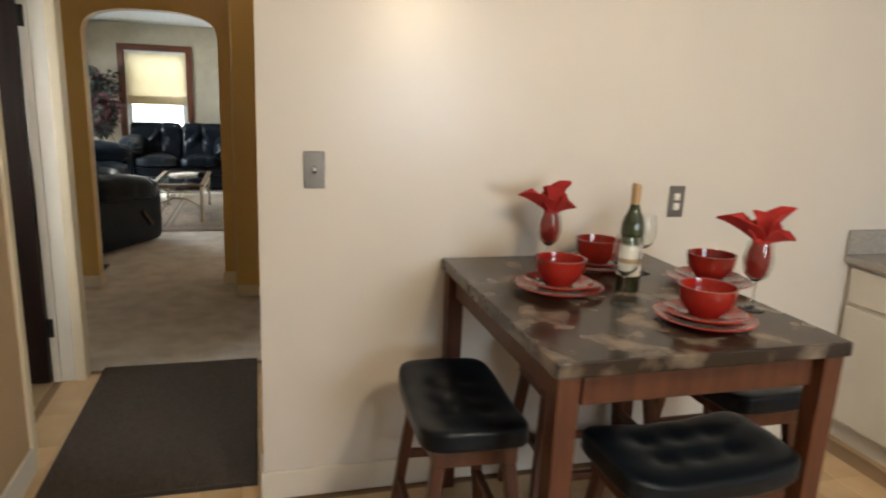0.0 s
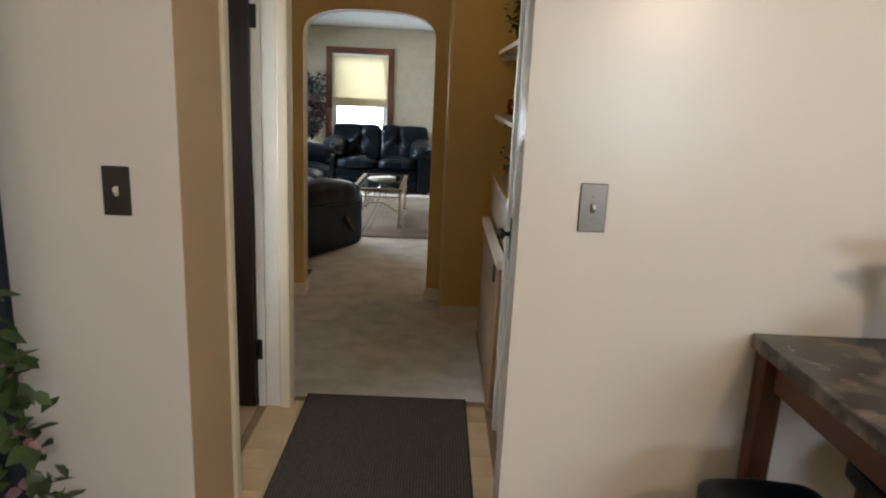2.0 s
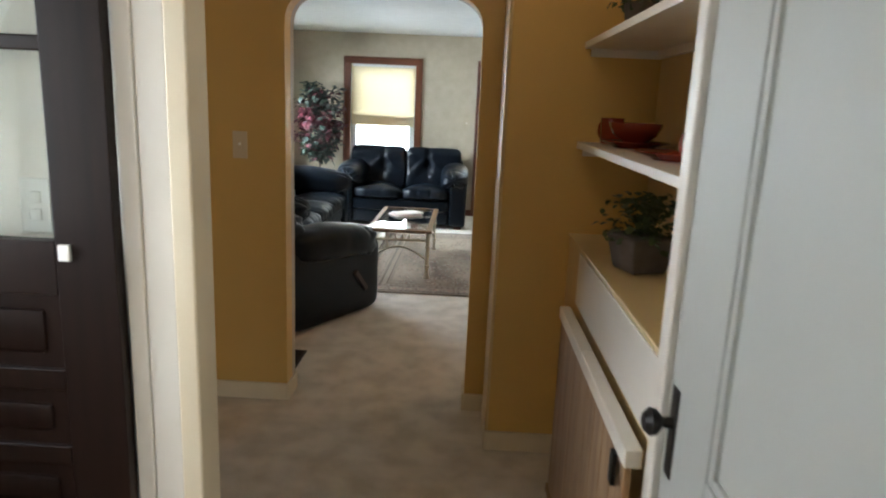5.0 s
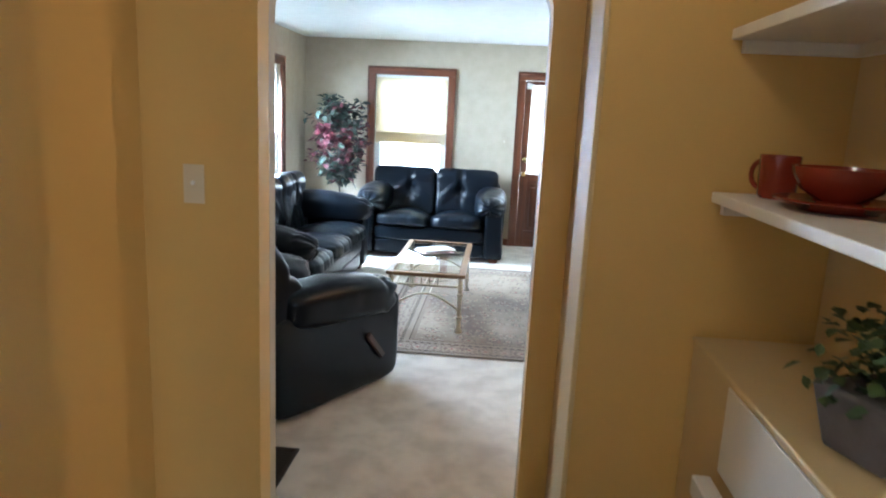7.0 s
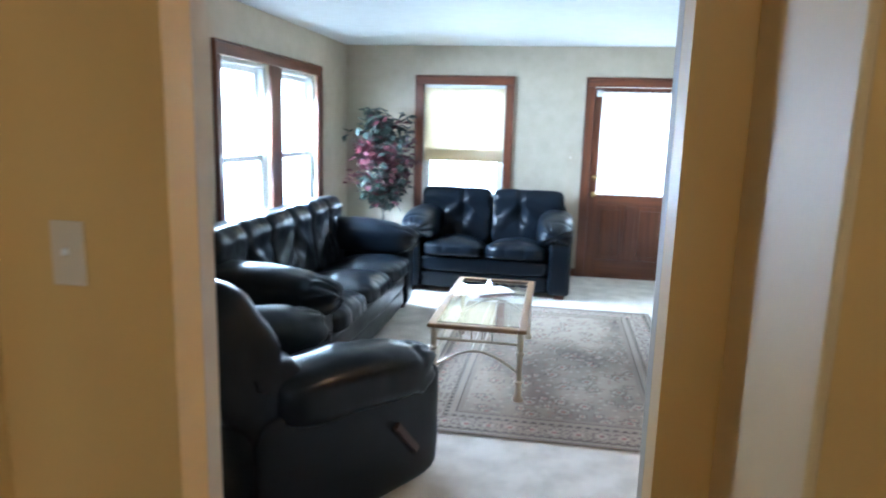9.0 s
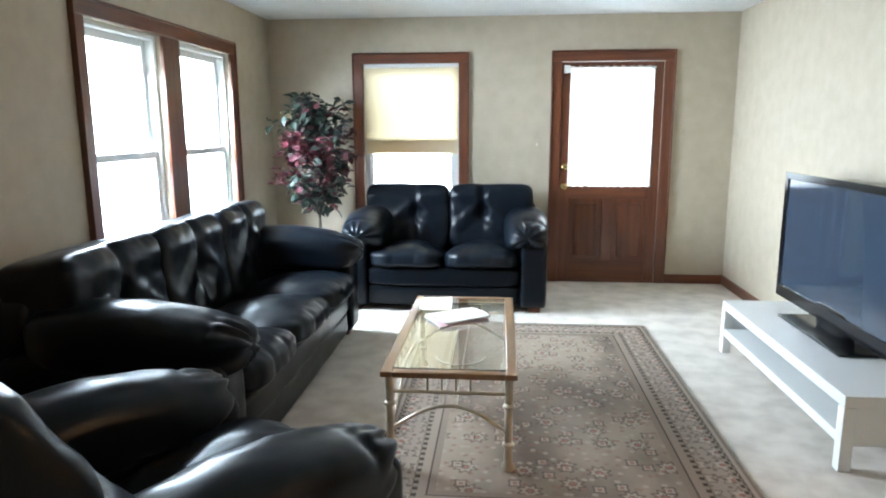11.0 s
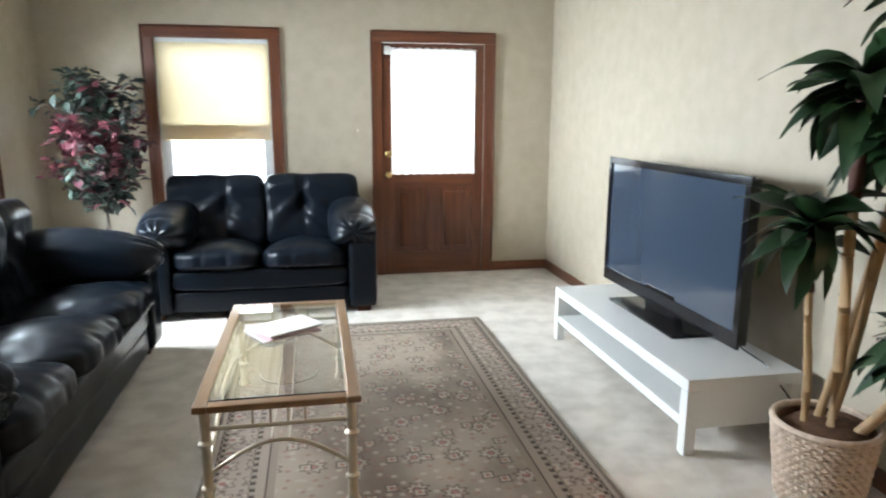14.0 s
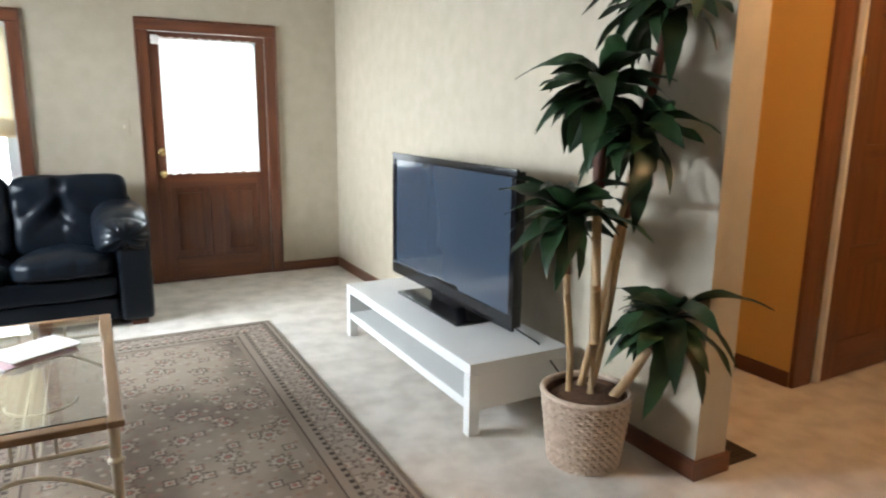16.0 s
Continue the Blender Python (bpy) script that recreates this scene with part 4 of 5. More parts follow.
def switch_plate(name, label, m, plate, toggle=True, outlet=False, w=0.071, h=0.128):
    t = thing(name, label, "switch" if toggle else "outlet", m)
    part("plate", soft_box(-w / 2, w / 2, -0.006, 0, -h / 2, h / 2, 0.003), plate, t)
    if toggle:
        part("slot", soft_box(-0.006, 0.006, -0.008, -0.004, -0.013, 0.013, 0.001), "bronze" if plate == "steel" else "ivory", t)
        part("toggle", boxes((-0.0045, 0.0045, -0.019, -0.006, -0.002, 0.011), bevel=0.002), "white_plastic", t)
    if outlet:
        for z in (-0.02, 0.02):
            part("socket", soft_box(-0.014, 0.014, -0.009, -0.004, z - 0.014, z + 0.014, 0.004), "white_plastic", t)
    for z in ((-0.03, 0.03) if toggle else (0.0,)):
        part("screw", lathe(((0, 0), (0.0035, 0), (0.0025, 0.0015), (0, 0.0015)), 8), plate, t, m=pose(0, -0.006, z, 90))
    return t


switch_plate("light_switch", "brushed steel toggle switch plate on the kitchen wall", pose(0.369, K0 - 0.001, 1.254), "steel")
switch_plate("light_switch", "dark bronze toggle switch plate on the kitchen wall", pose(-0.864, K0 - 0.001, 1.243), "bronze")
switch_plate("wall_outlet", "steel outlet plate with white sockets on the kitchen wall", pose(1.82, K0 - 0.001, 1.14), "steel", False, True)
switch_plate("light_switch", "ivory toggle switch plate on the ochre wall", pose(-1.205, A0 - 0.001, 1.288), "ivory")
switch_plate("wall_outlet", "white outlet plate behind the stair door glass", pose(-1.105, 3.299, 1.252), "white_plastic", False, True)
switch_plate("light_switch", "cream switch plate beside the front door", pose(-0.16, FY - 0.001, 1.27), "living_wall", True)

# pale panelled door folded back along the passage wall
pd = tagged(new("door_3"), "pale painted panel door standing open along the wall", "door", kind="structure")
PX0, PX1 = 0.285, 0.322
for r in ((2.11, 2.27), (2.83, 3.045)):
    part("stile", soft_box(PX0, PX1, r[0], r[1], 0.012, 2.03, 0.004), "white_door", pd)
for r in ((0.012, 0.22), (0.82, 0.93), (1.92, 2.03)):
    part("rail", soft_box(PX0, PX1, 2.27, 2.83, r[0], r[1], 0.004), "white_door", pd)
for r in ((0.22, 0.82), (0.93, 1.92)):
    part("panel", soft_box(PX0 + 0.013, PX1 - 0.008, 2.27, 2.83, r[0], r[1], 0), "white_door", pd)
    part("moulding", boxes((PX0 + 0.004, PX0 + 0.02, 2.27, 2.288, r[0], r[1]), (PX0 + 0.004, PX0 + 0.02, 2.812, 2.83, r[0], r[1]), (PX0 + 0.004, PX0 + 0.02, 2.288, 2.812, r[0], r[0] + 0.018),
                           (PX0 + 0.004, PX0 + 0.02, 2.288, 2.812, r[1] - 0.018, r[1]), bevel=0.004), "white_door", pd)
hd = part("escutcheon", soft_box(PX0 - 0.004, PX0, 2.985, 3.02, 0.84, 1.02, 0.002), "iron", pd, "dark iron long plate")
part("knob", lathe(((0, 0), (0.012, 0), (0.01, 0.018), (0.024, 0.03), (0.027, 0.042), (0.016, 0.054), (0, 0.056)), 20), "iron", hd, "dark iron knob", m=pose(PX0 - 0.004, 3.003, 0.95, 0, -90))
setting("door_stop_strip", soft_box(0.27, 0.33, 3.05, 3.10, 0, 2.08, 0.005), "white_trim", "white painted casing strip", "trim")

# niche shelves
for z in (1.365, 1.755):
    sh = thing("wall_shelf", "white painted shelf board in the niche", "shelf", pose(0, 0, z), "niche shelves")
    part("board", soft_box(0.315, 0.618, 3.182, 4.586, 0.0, 0.026, 0.003), "white_trim", sh)
    part("cleat", soft_box(0.34, 0.615, 4.565, 4.586, -0.03, 0.0, 0.003), "white_trim", sh)
    part("cleat", soft_box(0.595, 0.616, 3.2, 4.56, -0.03, 0.0, 0.003), "white_trim", sh)
setting("ledge_cap", soft_box(0.312, 0.619, 3.182, 4.587, 1.0, 1.012, 0.004), "niche_wall", "pale ochre painted ledge below the shelves", "trim")
setting("ledge_face", soft_box(0.313, 0.319, 3.2, 4.3, 0.79, 0.99, 0.002), "white_trim", "white painted patch of wall below the ledge", "trim")


def bowl_rows(r, h, foot=0.45, wall=0.006):
    out = [(0, 0.0), (r * foot, 0.0), (r * foot, 0.008), (r * 0.8, h * 0.4), (r * 0.96, h * 0.78), (r, h), (r - wall, h), (r * 0.92 - wall, h * 0.76), (r * 0.74, h * 0.4), (r * 0.4, 0.014), (0, 0.012)]
    return out


def plate_rows(r):
    return [(0, 0), (r * 0.58, 0), (r * 0.62, 0.006), (r * 0.97, 0.019), (r, 0.022), (r * 0.97, 0.024), (r * 0.66, 0.012), (r * 0.6, 0.009), (0, 0.008)]


def mug(at, turn):
    t = thing("mug", "brick-red stoneware mug on the niche shelf", "mug", pose(*at, 0, 0, turn))
    part("cup", lathe(((0, 0), (0.036, 0), (0.042, 0.008), (0.045, 0.1), (0.041, 0.1), (0.038, 0.012), (0, 0.01)), 28), "dark_red_glaze", t)
    part("handle", sweep([(0.042 + 0.034 * math.sin(a), 0, 0.052 - 0.034 * math.cos(a)) for a in [math.pi * k / 10 for k in range(11)]], 0.006), "dark_red_glaze", t)


SH2, SH1 = 1.392, 1.782
mug((0.43, 4.49, SH2), 120)
solo("saucer_plate", lathe(plate_rows(0.125), 36), "dark_red_glaze", "brick-red stoneware plate under a bowl", "plate", pose(0.47, 4.28, SH2))
solo("bowl", lathe(bowl_rows(0.095, 0.075), 36), "dark_red_glaze", "brick-red stoneware bowl on a plate", "bowl", pose(0.47, 4.28, SH2 + 0.013))
solo("saucer_plate", lathe(plate_rows(0.125), 36), "dark_red_glaze", "brick-red stoneware plate on the niche shelf", "plate", pose(0.46, 3.72, SH2))
mug((0.45, 3.5, SH2), 120)


def potted_plant(name, label, m, r, h, spots, length, width, seed, square=False):
    t = thing(name, label, "potted plant", m)
    if square:
        b = soft_box(-r, r, -r, r, 0, h, 0.01)
        for v in b.verts:
            k = 0.72 + 0.28 * v.co.z / h
            v.co.x *= k
            v.co.y *= k
        part("pot", b, "terracotta", t)
    else:
        part("pot", lathe(((0, 0), (r * 0.75, 0), (r, h), (r * 0.9, h), (r * 0.85, h - 0.02), (0, h - 0.02)), 24), "terracotta", t)
    part("foliage", leaf_cloud(spots, length, width, seed), "leaf_small", t)
    return t


rn = random.Random(4)


def tuft(n, rx, z0, z1):
    return [(rn.gauss(0, rx * 0.55), rn.gauss(0, rx * 0.55), z0 + (z1 - z0) * rn.random() ** 1.3) for _ in range(n)]


potted_plant("succulent_planter", "leafy succulents in a square grey pot on the ledge", pose(0.45, 3.97, 1.012, 0, 0, 20), 0.085, 0.12, tuft(430, 0.085, 0.09, 0.25), 0.03, 0.022, 3, True)
potted_plant("shelf_plant", "bushy green plant in a dark pot on the shelf", pose(0.44, 4.25, SH1), 0.06, 0.1, tuft(300, 0.085, 0.09, 0.27), 0.04, 0.022, 5)

# folded wooden gate against the wall
gt = thing("folding_gate", "folded weathered wooden gate with a white top rail", "gate", pose(0.255, 3.2, 0))
for i in range(9):
    part("slat", soft_box(0.008, 0.026, 0.02 + i * 0.118, 0.132 + i * 0.118, 0.02, 0.74, 0.003), "gate_wood", gt)
part("top_rail", soft_box(0.0, 0.042, 0.0, 0.62, 0.735, 0.782, 0.005), "white_trim", gt, "white painted top rail")
part("top_rail", soft_box(0.0, 0.042, 0.624, 1.09, 0.735, 0.782, 0.005), "white_trim", gt, "white painted top rail")
part("bottom_rail", soft_box(0.0, 0.042, 0.0, 1.09, 0.0, 0.03, 0.003), "gate_wood", gt)
part("latch", boxes((-0.012, 0.0, 0.05, 0.085, 0.66, 0.74), bevel=0.003), "iron", gt, "black iron latch")


def floor_register(label, m, w, l):
    t = thing("floor_register", label, "floor vent", m)
    part("tray", soft_box(-w / 2, w / 2, -l / 2, l / 2, 0.0, 0.004, 0.001), "iron", t)
    for s in (-1, 1):
        part("rim", soft_box(s * (w / 2 - 0.008) - 0.008, s * (w / 2 - 0.008) + 0.008, -l / 2, l / 2, 0.0, 0.009, 0.002), "register_brown", t)
        part("rim", soft_box(-w / 2 + 0.016, w / 2 - 0.016, s * (l / 2 - 0.008) - 0.008, s * (l / 2 - 0.008) + 0.008, 0.0, 0.009, 0.002), "register_brown", t)
    n = int((l - 0.04) / 0.02)
    for i in range(n):
        y = -l / 2 + 0.028 + i * (l - 0.056) / max(1, n - 1)
        part("louvre", soft_box(-w / 2 + 0.016, w / 2 - 0.016, y - 0.004, y + 0.004, 0.002, 0.008, 0.001), "register_brown", t)
    return t


floor_register("dark brown louvred register in the carpet by the arch", pose(-1.13, 5.46, 0.0), 0.16, 0.36)
floor_register("dark brown louvred register beside the wall end", pose(1.85, 6.99, 0.0), 0.2, 0.2)

# runner mat
mt = thing("runner_mat", "dark brown ribbed rubber-backed runner mat", "mat", pose(-0.245, 2.70, 0))
part("backing", soft_box(-0.40, 0.40, -0.65, 0.65, 0.0, 0.006, 0.002), "rubber", mt)
ribs = bmesh.new()
for i in range(62):
    x = -0.385 + i * 0.77 / 61
    add_box(ribs, x - 0.0037, x + 0.0037, -0.63, 0.63, 0.005, 0.0105)
tagged(part("ribs", ribs, mat("brown_rib_pile", (0.12, 0.094, 0.072), 0.9, (0.06, 0.046, 0.036), 60, 0.9, 0.5, 300), mt), kind="stuff")

# ---- kitchen ----
tb = thing("dining_table", "counter-height dark wood table with faux marble top", "table", pose(1.268, 1.44, 0))
TW, TD, TH = 0.43, 0.51, 0.93
part("tabletop", soft_box(-TW, TW, -TD, TD, TH - 0.042, TH, 0.006, 3), "marble", tb, "brown and grey faux marble slab")
for s in (-1, 1):
    part("apron", soft_box(-TW + 0.09, TW - 0.09, s * (TD - 0.045) - 0.011, s * (TD - 0.045) + 0.011, TH - 0.13, TH - 0.044, 0.003), "stain", tb)
    part("apron", soft_box(s * (TW - 0.045) - 0.011, s * (TW - 0.045) + 0.011, -TD + 0.09, TD - 0.09, TH - 0.13, TH - 0.044, 0.003), "stain", tb)
    for u in (-1, 1):
        leg = soft_box(s * (TW - 0.042) - 0.031, s * (TW - 0.042) + 0.031, u * (TD - 0.042) - 0.031, u * (TD - 0.042) + 0.031, 0, TH - 0.044, 0.004)
        for v in leg.verts:
            if v.co.z < 0.1:
                v.co.x += (s * (TW - 0.05) - v.co.x) * 0.15
                v.co.y += (u * (TD - 0.05) - v.co.y) * 0.15
        part("leg", leg, "stain", tb)


def make_stool(m):
    t = thing("saddle_stool", "dark wood counter stool with black tufted seat", "stool", m, "stools round the table")
    seat = pillow(-0.27, 0.27, -0.165, 0.165, 0.535, 0.615, 6, 16, 0.004, seed=2)
    for v in seat.verts:
        if v.co.z > 0.57:
            v.co.z += 0.03 * (v.co.x / 0.27) ** 2 - 0.008
            for tx in (-0.11, 0.0, 0.11):
                for ty in (-0.05, 0.05):
                    v.co.z -= 0.010 * math.exp(-((v.co.x - tx) ** 2 + (v.co.y - ty) ** 2) / 0.0008)
        else:
            v.co.z += 0.02 * (v.co.x / 0.27) ** 2
    part("seat", seat, "leather", t, "black padded leather saddle seat")
    part("seat_frame", soft_box(-0.225, 0.225, -0.125, 0.125, 0.495, 0.545, 0.004), "stain", t)
    ends = {}
    for s in (-1, 1):
        for u in (-1, 1):
            b = bmesh.new()
            a = Vector((s * 0.195, u * 0.1, 0.54))
            c = Vector((s * 0.25, u * 0.165, 0.0))
            d = 0.019
            top = [b.verts.new(a + Vector((i * d, j * d, 0))) for i, j in ((-1, -1), (1, -1), (1, 1), (-1, 1))]
            bot = [b.verts.new(c + Vector((i * d * 0.85, j * d * 0.85, 0))) for i, j in ((-1, -1), (1, -1), (1, 1), (-1, 1))]
            b.faces.new(top)
            b.faces.new(bot[::-1])
            for k in range(4):
                b.faces.new((bot[k], bot[(k + 1) % 4], top[(k + 1) % 4], top[k]))
            bmesh.ops.bevel(b, geom=b.edges[:], offset=0.003, segments=1, affect="EDGES")
            part("leg", b, "stain", t)
            ends[s, u] = (a, c)

    def on(s, u, z):
        a, c = ends[s, u]
        return c + (a - c) * (z / 0.54)

    for u in (-1, 1):
        p, q = on(-1, u, 0.19), on(1, u, 0.19)
        part("stretcher", soft_box(p.x, q.x, p.y - 0.011, p.y + 0.011, 0.175, 0.205, 0.003), "stain", t)
    for s in (-1, 1):
        p, q = on(s, -1, 0.29), on(s, 1, 0.29)
        part("stretcher", soft_box(p.x - 0.011, p.x + 0.011, p.y, q.y, 0.275, 0.305, 0.003), "stain", t)
    return t


st = make_stool(pose(0.775, 1.46, 0, 0, 0, 87))
copy_thing(st, pose(1.31, 1.035, 0, 0, 0, 1))
copy_thing(st, pose(1.80, 1.50, 0, 0, 0, 90))
copy_thing(st, pose(1.36, 1.72, 0, 0, 0, -2))

TZ = TH
for x, y, a in ((1.10, 1.49, 0), (1.37, 1.75, 40), (1.66, 1.49, 80), (1.385, 1.14, 15)):
    solo("charger_plate", lathe(plate_rows(0.14), 40), "red_glaze", "red glazed stoneware dinner plate on the table", "plate", pose(x, y, TZ, 0, 0, a), "place settings")
    solo("salad_plate", lathe(plate_rows(0.112), 40), "red_glaze", "red glazed salad plate stacked on a dinner plate", "plate", pose(x, y, TZ + 0.0125, 0, 0, a), "place settings")
    solo("cereal_bowl", lathe(((0, 0), (0.045, 0), (0.047, 0.006), (0.066, 0.022), (0.076, 0.045), (0.08, 0.075), (0.081, 0.085), (0.076, 0.085), (0.074, 0.072), (0.07, 0.045), (0.058, 0.022), (0.04, 0.012), (0, 0.011)), 40), "red_glaze", "red glazed bowl stacked on two plates", "bowl", pose(x, y, TZ + 0.023, 0, 0, a), "place settings")


def wine_glass(at, napkin=None):
    t = thing("wine_glass", "clear stemmed wine glass on the table", "wine glass", pose(*at), "wine glasses")
    if napkin is not None:
        tagged(t, "wine glass holding a folded red napkin")
    part("foot", lathe(((0, 0), (0.036, 0), (0.036, 0.002), (0.008, 0.008), (0.004, 0.014), (0, 0.014)), 28), "clear_glass", t)
    part("stem", lathe(((0, 0.0142), (0.0042, 0.0142), (0.0036, 0.05), (0.005, 0.088), (0, 0.088)), 14), "clear_glass", t)
    part("bowl", lathe(((0.0, 0.0882), (0.012, 0.09), (0.032, 0.108), (0.042, 0.14), (0.041, 0.17), (0.034, 0.21), (0.0325, 0.21), (0.0395, 0.17), (0.0405, 0.14), (0.031, 0.11), (0.011, 0.093), (0, 0.092)), 28), "clear_glass", t)
    if napkin is not None:
        n = thing("napkin", "folded red cotton napkin fanned out of a wine glass", "napkin", pose(*at, 0, 0, napkin), "napkins")
        stuff = lathe(((0, 0.096), (0.012, 0.098), (0.027, 0.112), (0.034, 0.14), (0.033, 0.17), (0.026, 0.21), (0.018, 0.225), (0, 0.225)), 20)
        for v in stuff.verts:
            v.co += Vector((noise.noise(v.co * 60), noise.noise(v.co * 60 + Vector((3, 0, 0))), 0)) * 0.006
        part("tucked_cloth", stuff, "red_cloth", n)
        for k, (yaw, lean, ln, wd) in enumerate(((85, 62, 0.16, 0.10), (110, 22, 0.12, 0.11), (-78, 40, 0.155, 0.10), (-110, 74, 0.10, 0.09), (10, 35, 0.085, 0.10))):
            lf = leaf_bm(ln, wd, 0.35, 0.75, 7, 0.006)
            g = bmesh.ops.solidify(lf, geom=lf.faces[:], thickness=0.003)
            part("fold", lf, "red_cloth", n, m=pose(0, 0, 0.2, 90 - lean, 0, yaw))
    return t


wine_glass((1.17, 1.74, TZ), 10)
wine_glass((1.61, 1.22, TZ), -25)
wine_glass((1.235, 1.33, TZ))
wine_glass((1.50, 1.66, TZ))
wb = thing("wine_bottle", "dark green wine bottle with a white label", "bottle", pose(1.33, 1.465, TZ) @ Matrix.Diagonal((1, 1, 1.08, 1)))
part("body", lathe(((0, 0.004), (0.034, 0), (0.037, 0.006), (0.037, 0.19), (0.033, 0.215), (0.019, 0.245), (0.0142, 0.262), (0.0138, 0.30), (0, 0.30)), 32), "bottle_glass", wb)
part("label", lathe(((0.0374, 0.05), (0.0377, 0.051), (0.0377, 0.142), (0.0374, 0.143)), 32), "paper", wb, "white paper label")
part("label_band", lathe(((0.0378, 0.085), (0.038, 0.086), (0.038, 0.1), (0.0378, 0.101)), 32), "cork", wb, "tan printed band")
part("capsule", lathe(((0.0142, 0.262), (0.0148, 0.262), (0.0148, 0.315), (0.0138, 0.322), (0, 0.322)), 20), "cork", wb, "tan foil capsule")

# base cabinet and counter
cbn = thing("base_cabinet", "white painted kitchen base cabinet with drawer", "cabinet", pose(2.76, 1.33, 0))
part("carcass", soft_box(0.02, 0.62, 0.0, 0.62, 0.1, 0.86, 0.003), "white_trim", cbn)
part("toe_kick", soft_box(0.07, 0.62, 0.0, 0.62, 0.0, 0.1, 0), "white_trim", cbn)
dr = part("drawer", soft_box(0.0, 0.02, 0.02, 0.6, 0.68, 0.84, 0.006), "white_trim", cbn)
part("handle", sweep(((-0.0, 0.25, 0.75), (-0.02, 0.255, 0.75), (-0.024, 0.31, 0.75), (-0.02, 0.365, 0.75), (0.0, 0.37, 0.75)), 0.005), "steel", dr)
dd = part("door", soft_box(0.0, 0.02, 0.02, 0.6, 0.12, 0.66, 0.006), "white_trim", cbn)
part("handle", sweep(((0.0, 0.1, 0.52), (-0.02, 0.1, 0.525), (-0.024, 0.1, 0.57), (-0.02, 0.1, 0.615), (0.0, 0.1, 0.62)), 0.005), "steel", dd)
cbs = copy_thing(cbn, pose(2.76, 0.70, 0))
ct = thing("countertop", "speckled grey laminate countertop with backsplash", "countertop", pose(2.73, 0.6, 0.86))
part("slab", soft_box(0, 0.66, 0, 1.352, 0.0, 0.038, 0.008), "counter", ct)
part("backsplash", soft_box(0.0, 0.66, 1.333, 1.352, 0.0385, 0.15, 0.004), "counter", ct)

# trailing plant and curtain by the kitchen wall
kp = thing("trailing_plant", "tall leafy plant with dusty pink blossoms", "potted plant", pose(-1.04, 1.56, 0))
part("pot", lathe(((0, 0), (0.12, 0), (0.16, 0.3), (0.145, 0.3), (0.13, 0.27), (0, 0.27)), 28), "terracotta", kp)
rn = random.Random(12)
sp, fl = [], []
for _ in range(420):
    z = 0.25 + 0.88 * rn.random() ** 0.9
    r = 0.19 * (1 - 0.75 * max(0, (z - 0.62)) / 0.55) * (0.6 + 0.4 * rn.random())
    a = rn.uniform(0, math.tau)
    (fl if rn.random() < 0.2 else sp).append((r * math.cos(a), r * math.sin(a), z))
part("foliage", leaf_cloud(sp, 0.075, 0.04, 8), "leaf_small", kp)
part("blossoms", leaf_cloud(fl, 0.035, 0.03, 9), "petal", kp, "dusty pink blossoms")
for k in range(5):
    part("stem", sweep([(0.05 * math.cos(k) * f, 0.05 * math.sin(k * 2.1) * f, 0.25 + 0.75 * f) for f in (0, 0.3, 0.6, 1)], 0.006), "cane_tip", kp)
cu = bmesh.new()
rows = [[cu.verts.new((-1.42 + 0.295 * i / 40, 1.905 + 0.018 * math.sin(i * 0.9), z)) for i in range(41)] for z in (0.02, 0.8, 1.6, 2.2)]
for a, b in zip(rows, rows[1:]):
    for i in range(40):
        cu.faces.new((a[i], a[i + 1], b[i + 1], b[i]))
bmesh.ops.solidify(cu, geom=cu.faces[:], thickness=0.004)
solo("curtain_panel", cu, "curtain_blue", "blue-grey curtain panel hanging beside the wall", "curtain", smooth=180)

# ---- living room things ----
couch("sofa", "black leather three-seat sofa with tufted back", "sofa", 2.32, 3, pose(-1.50, 8.25, 0, 0, 0, 90))
couch("loveseat", "black leather loveseat with tufted back and padded arms", "loveseat", 1.62, 2, pose(-0.922, 9.90, 0, 0, 0, 0))
rc = make_recliner("black leather recliner with padded arms and side lever", pose(-1.135, 6.80, 0, 0, 0, 149))
lv = bmesh.new()
add_box(lv, -0.012, 0.012, -0.018, 0.018, -0.1, 0.1)
bmesh.ops.bevel(lv, geom=lv.edges[:], offset=0.006, segments=2, affect="EDGES")
part("lever", lv, "lever_wood", rc, "brown wooden lever", m=pose(-0.478, 0.22, 0.27, -40, 0, 0))

# end table behind the recliner
et = thing("end_table", "small dark wooden end table beside the sofa", "side table", pose(-2.36, 6.62, 0))
part("tabletop", soft_box(-0.2, 0.2, -0.2, 0.2, 0.5, 0.53, 0.006), "oak_trim_h", et)
part("shelf", soft_box(-0.18, 0.18, -0.18, 0.18, 0.14, 0.16, 0.004), "oak_trim_h", et)
for u in (-1, 1):
    part("apron", soft_box(-0.15, 0.15, u * 0.17 - 0.01, u * 0.17 + 0.01, 0.43, 0.5, 0.003), "oak_trim_h", et)
    for v_ in (-1, 1):
        part("leg", soft_box(u * 0.17 - 0.02, u * 0.17 + 0.02, v_ * 0.17 - 0.02, v_ * 0.17 + 0.02, 0, 0.5, 0.004), "oak_trim", et)

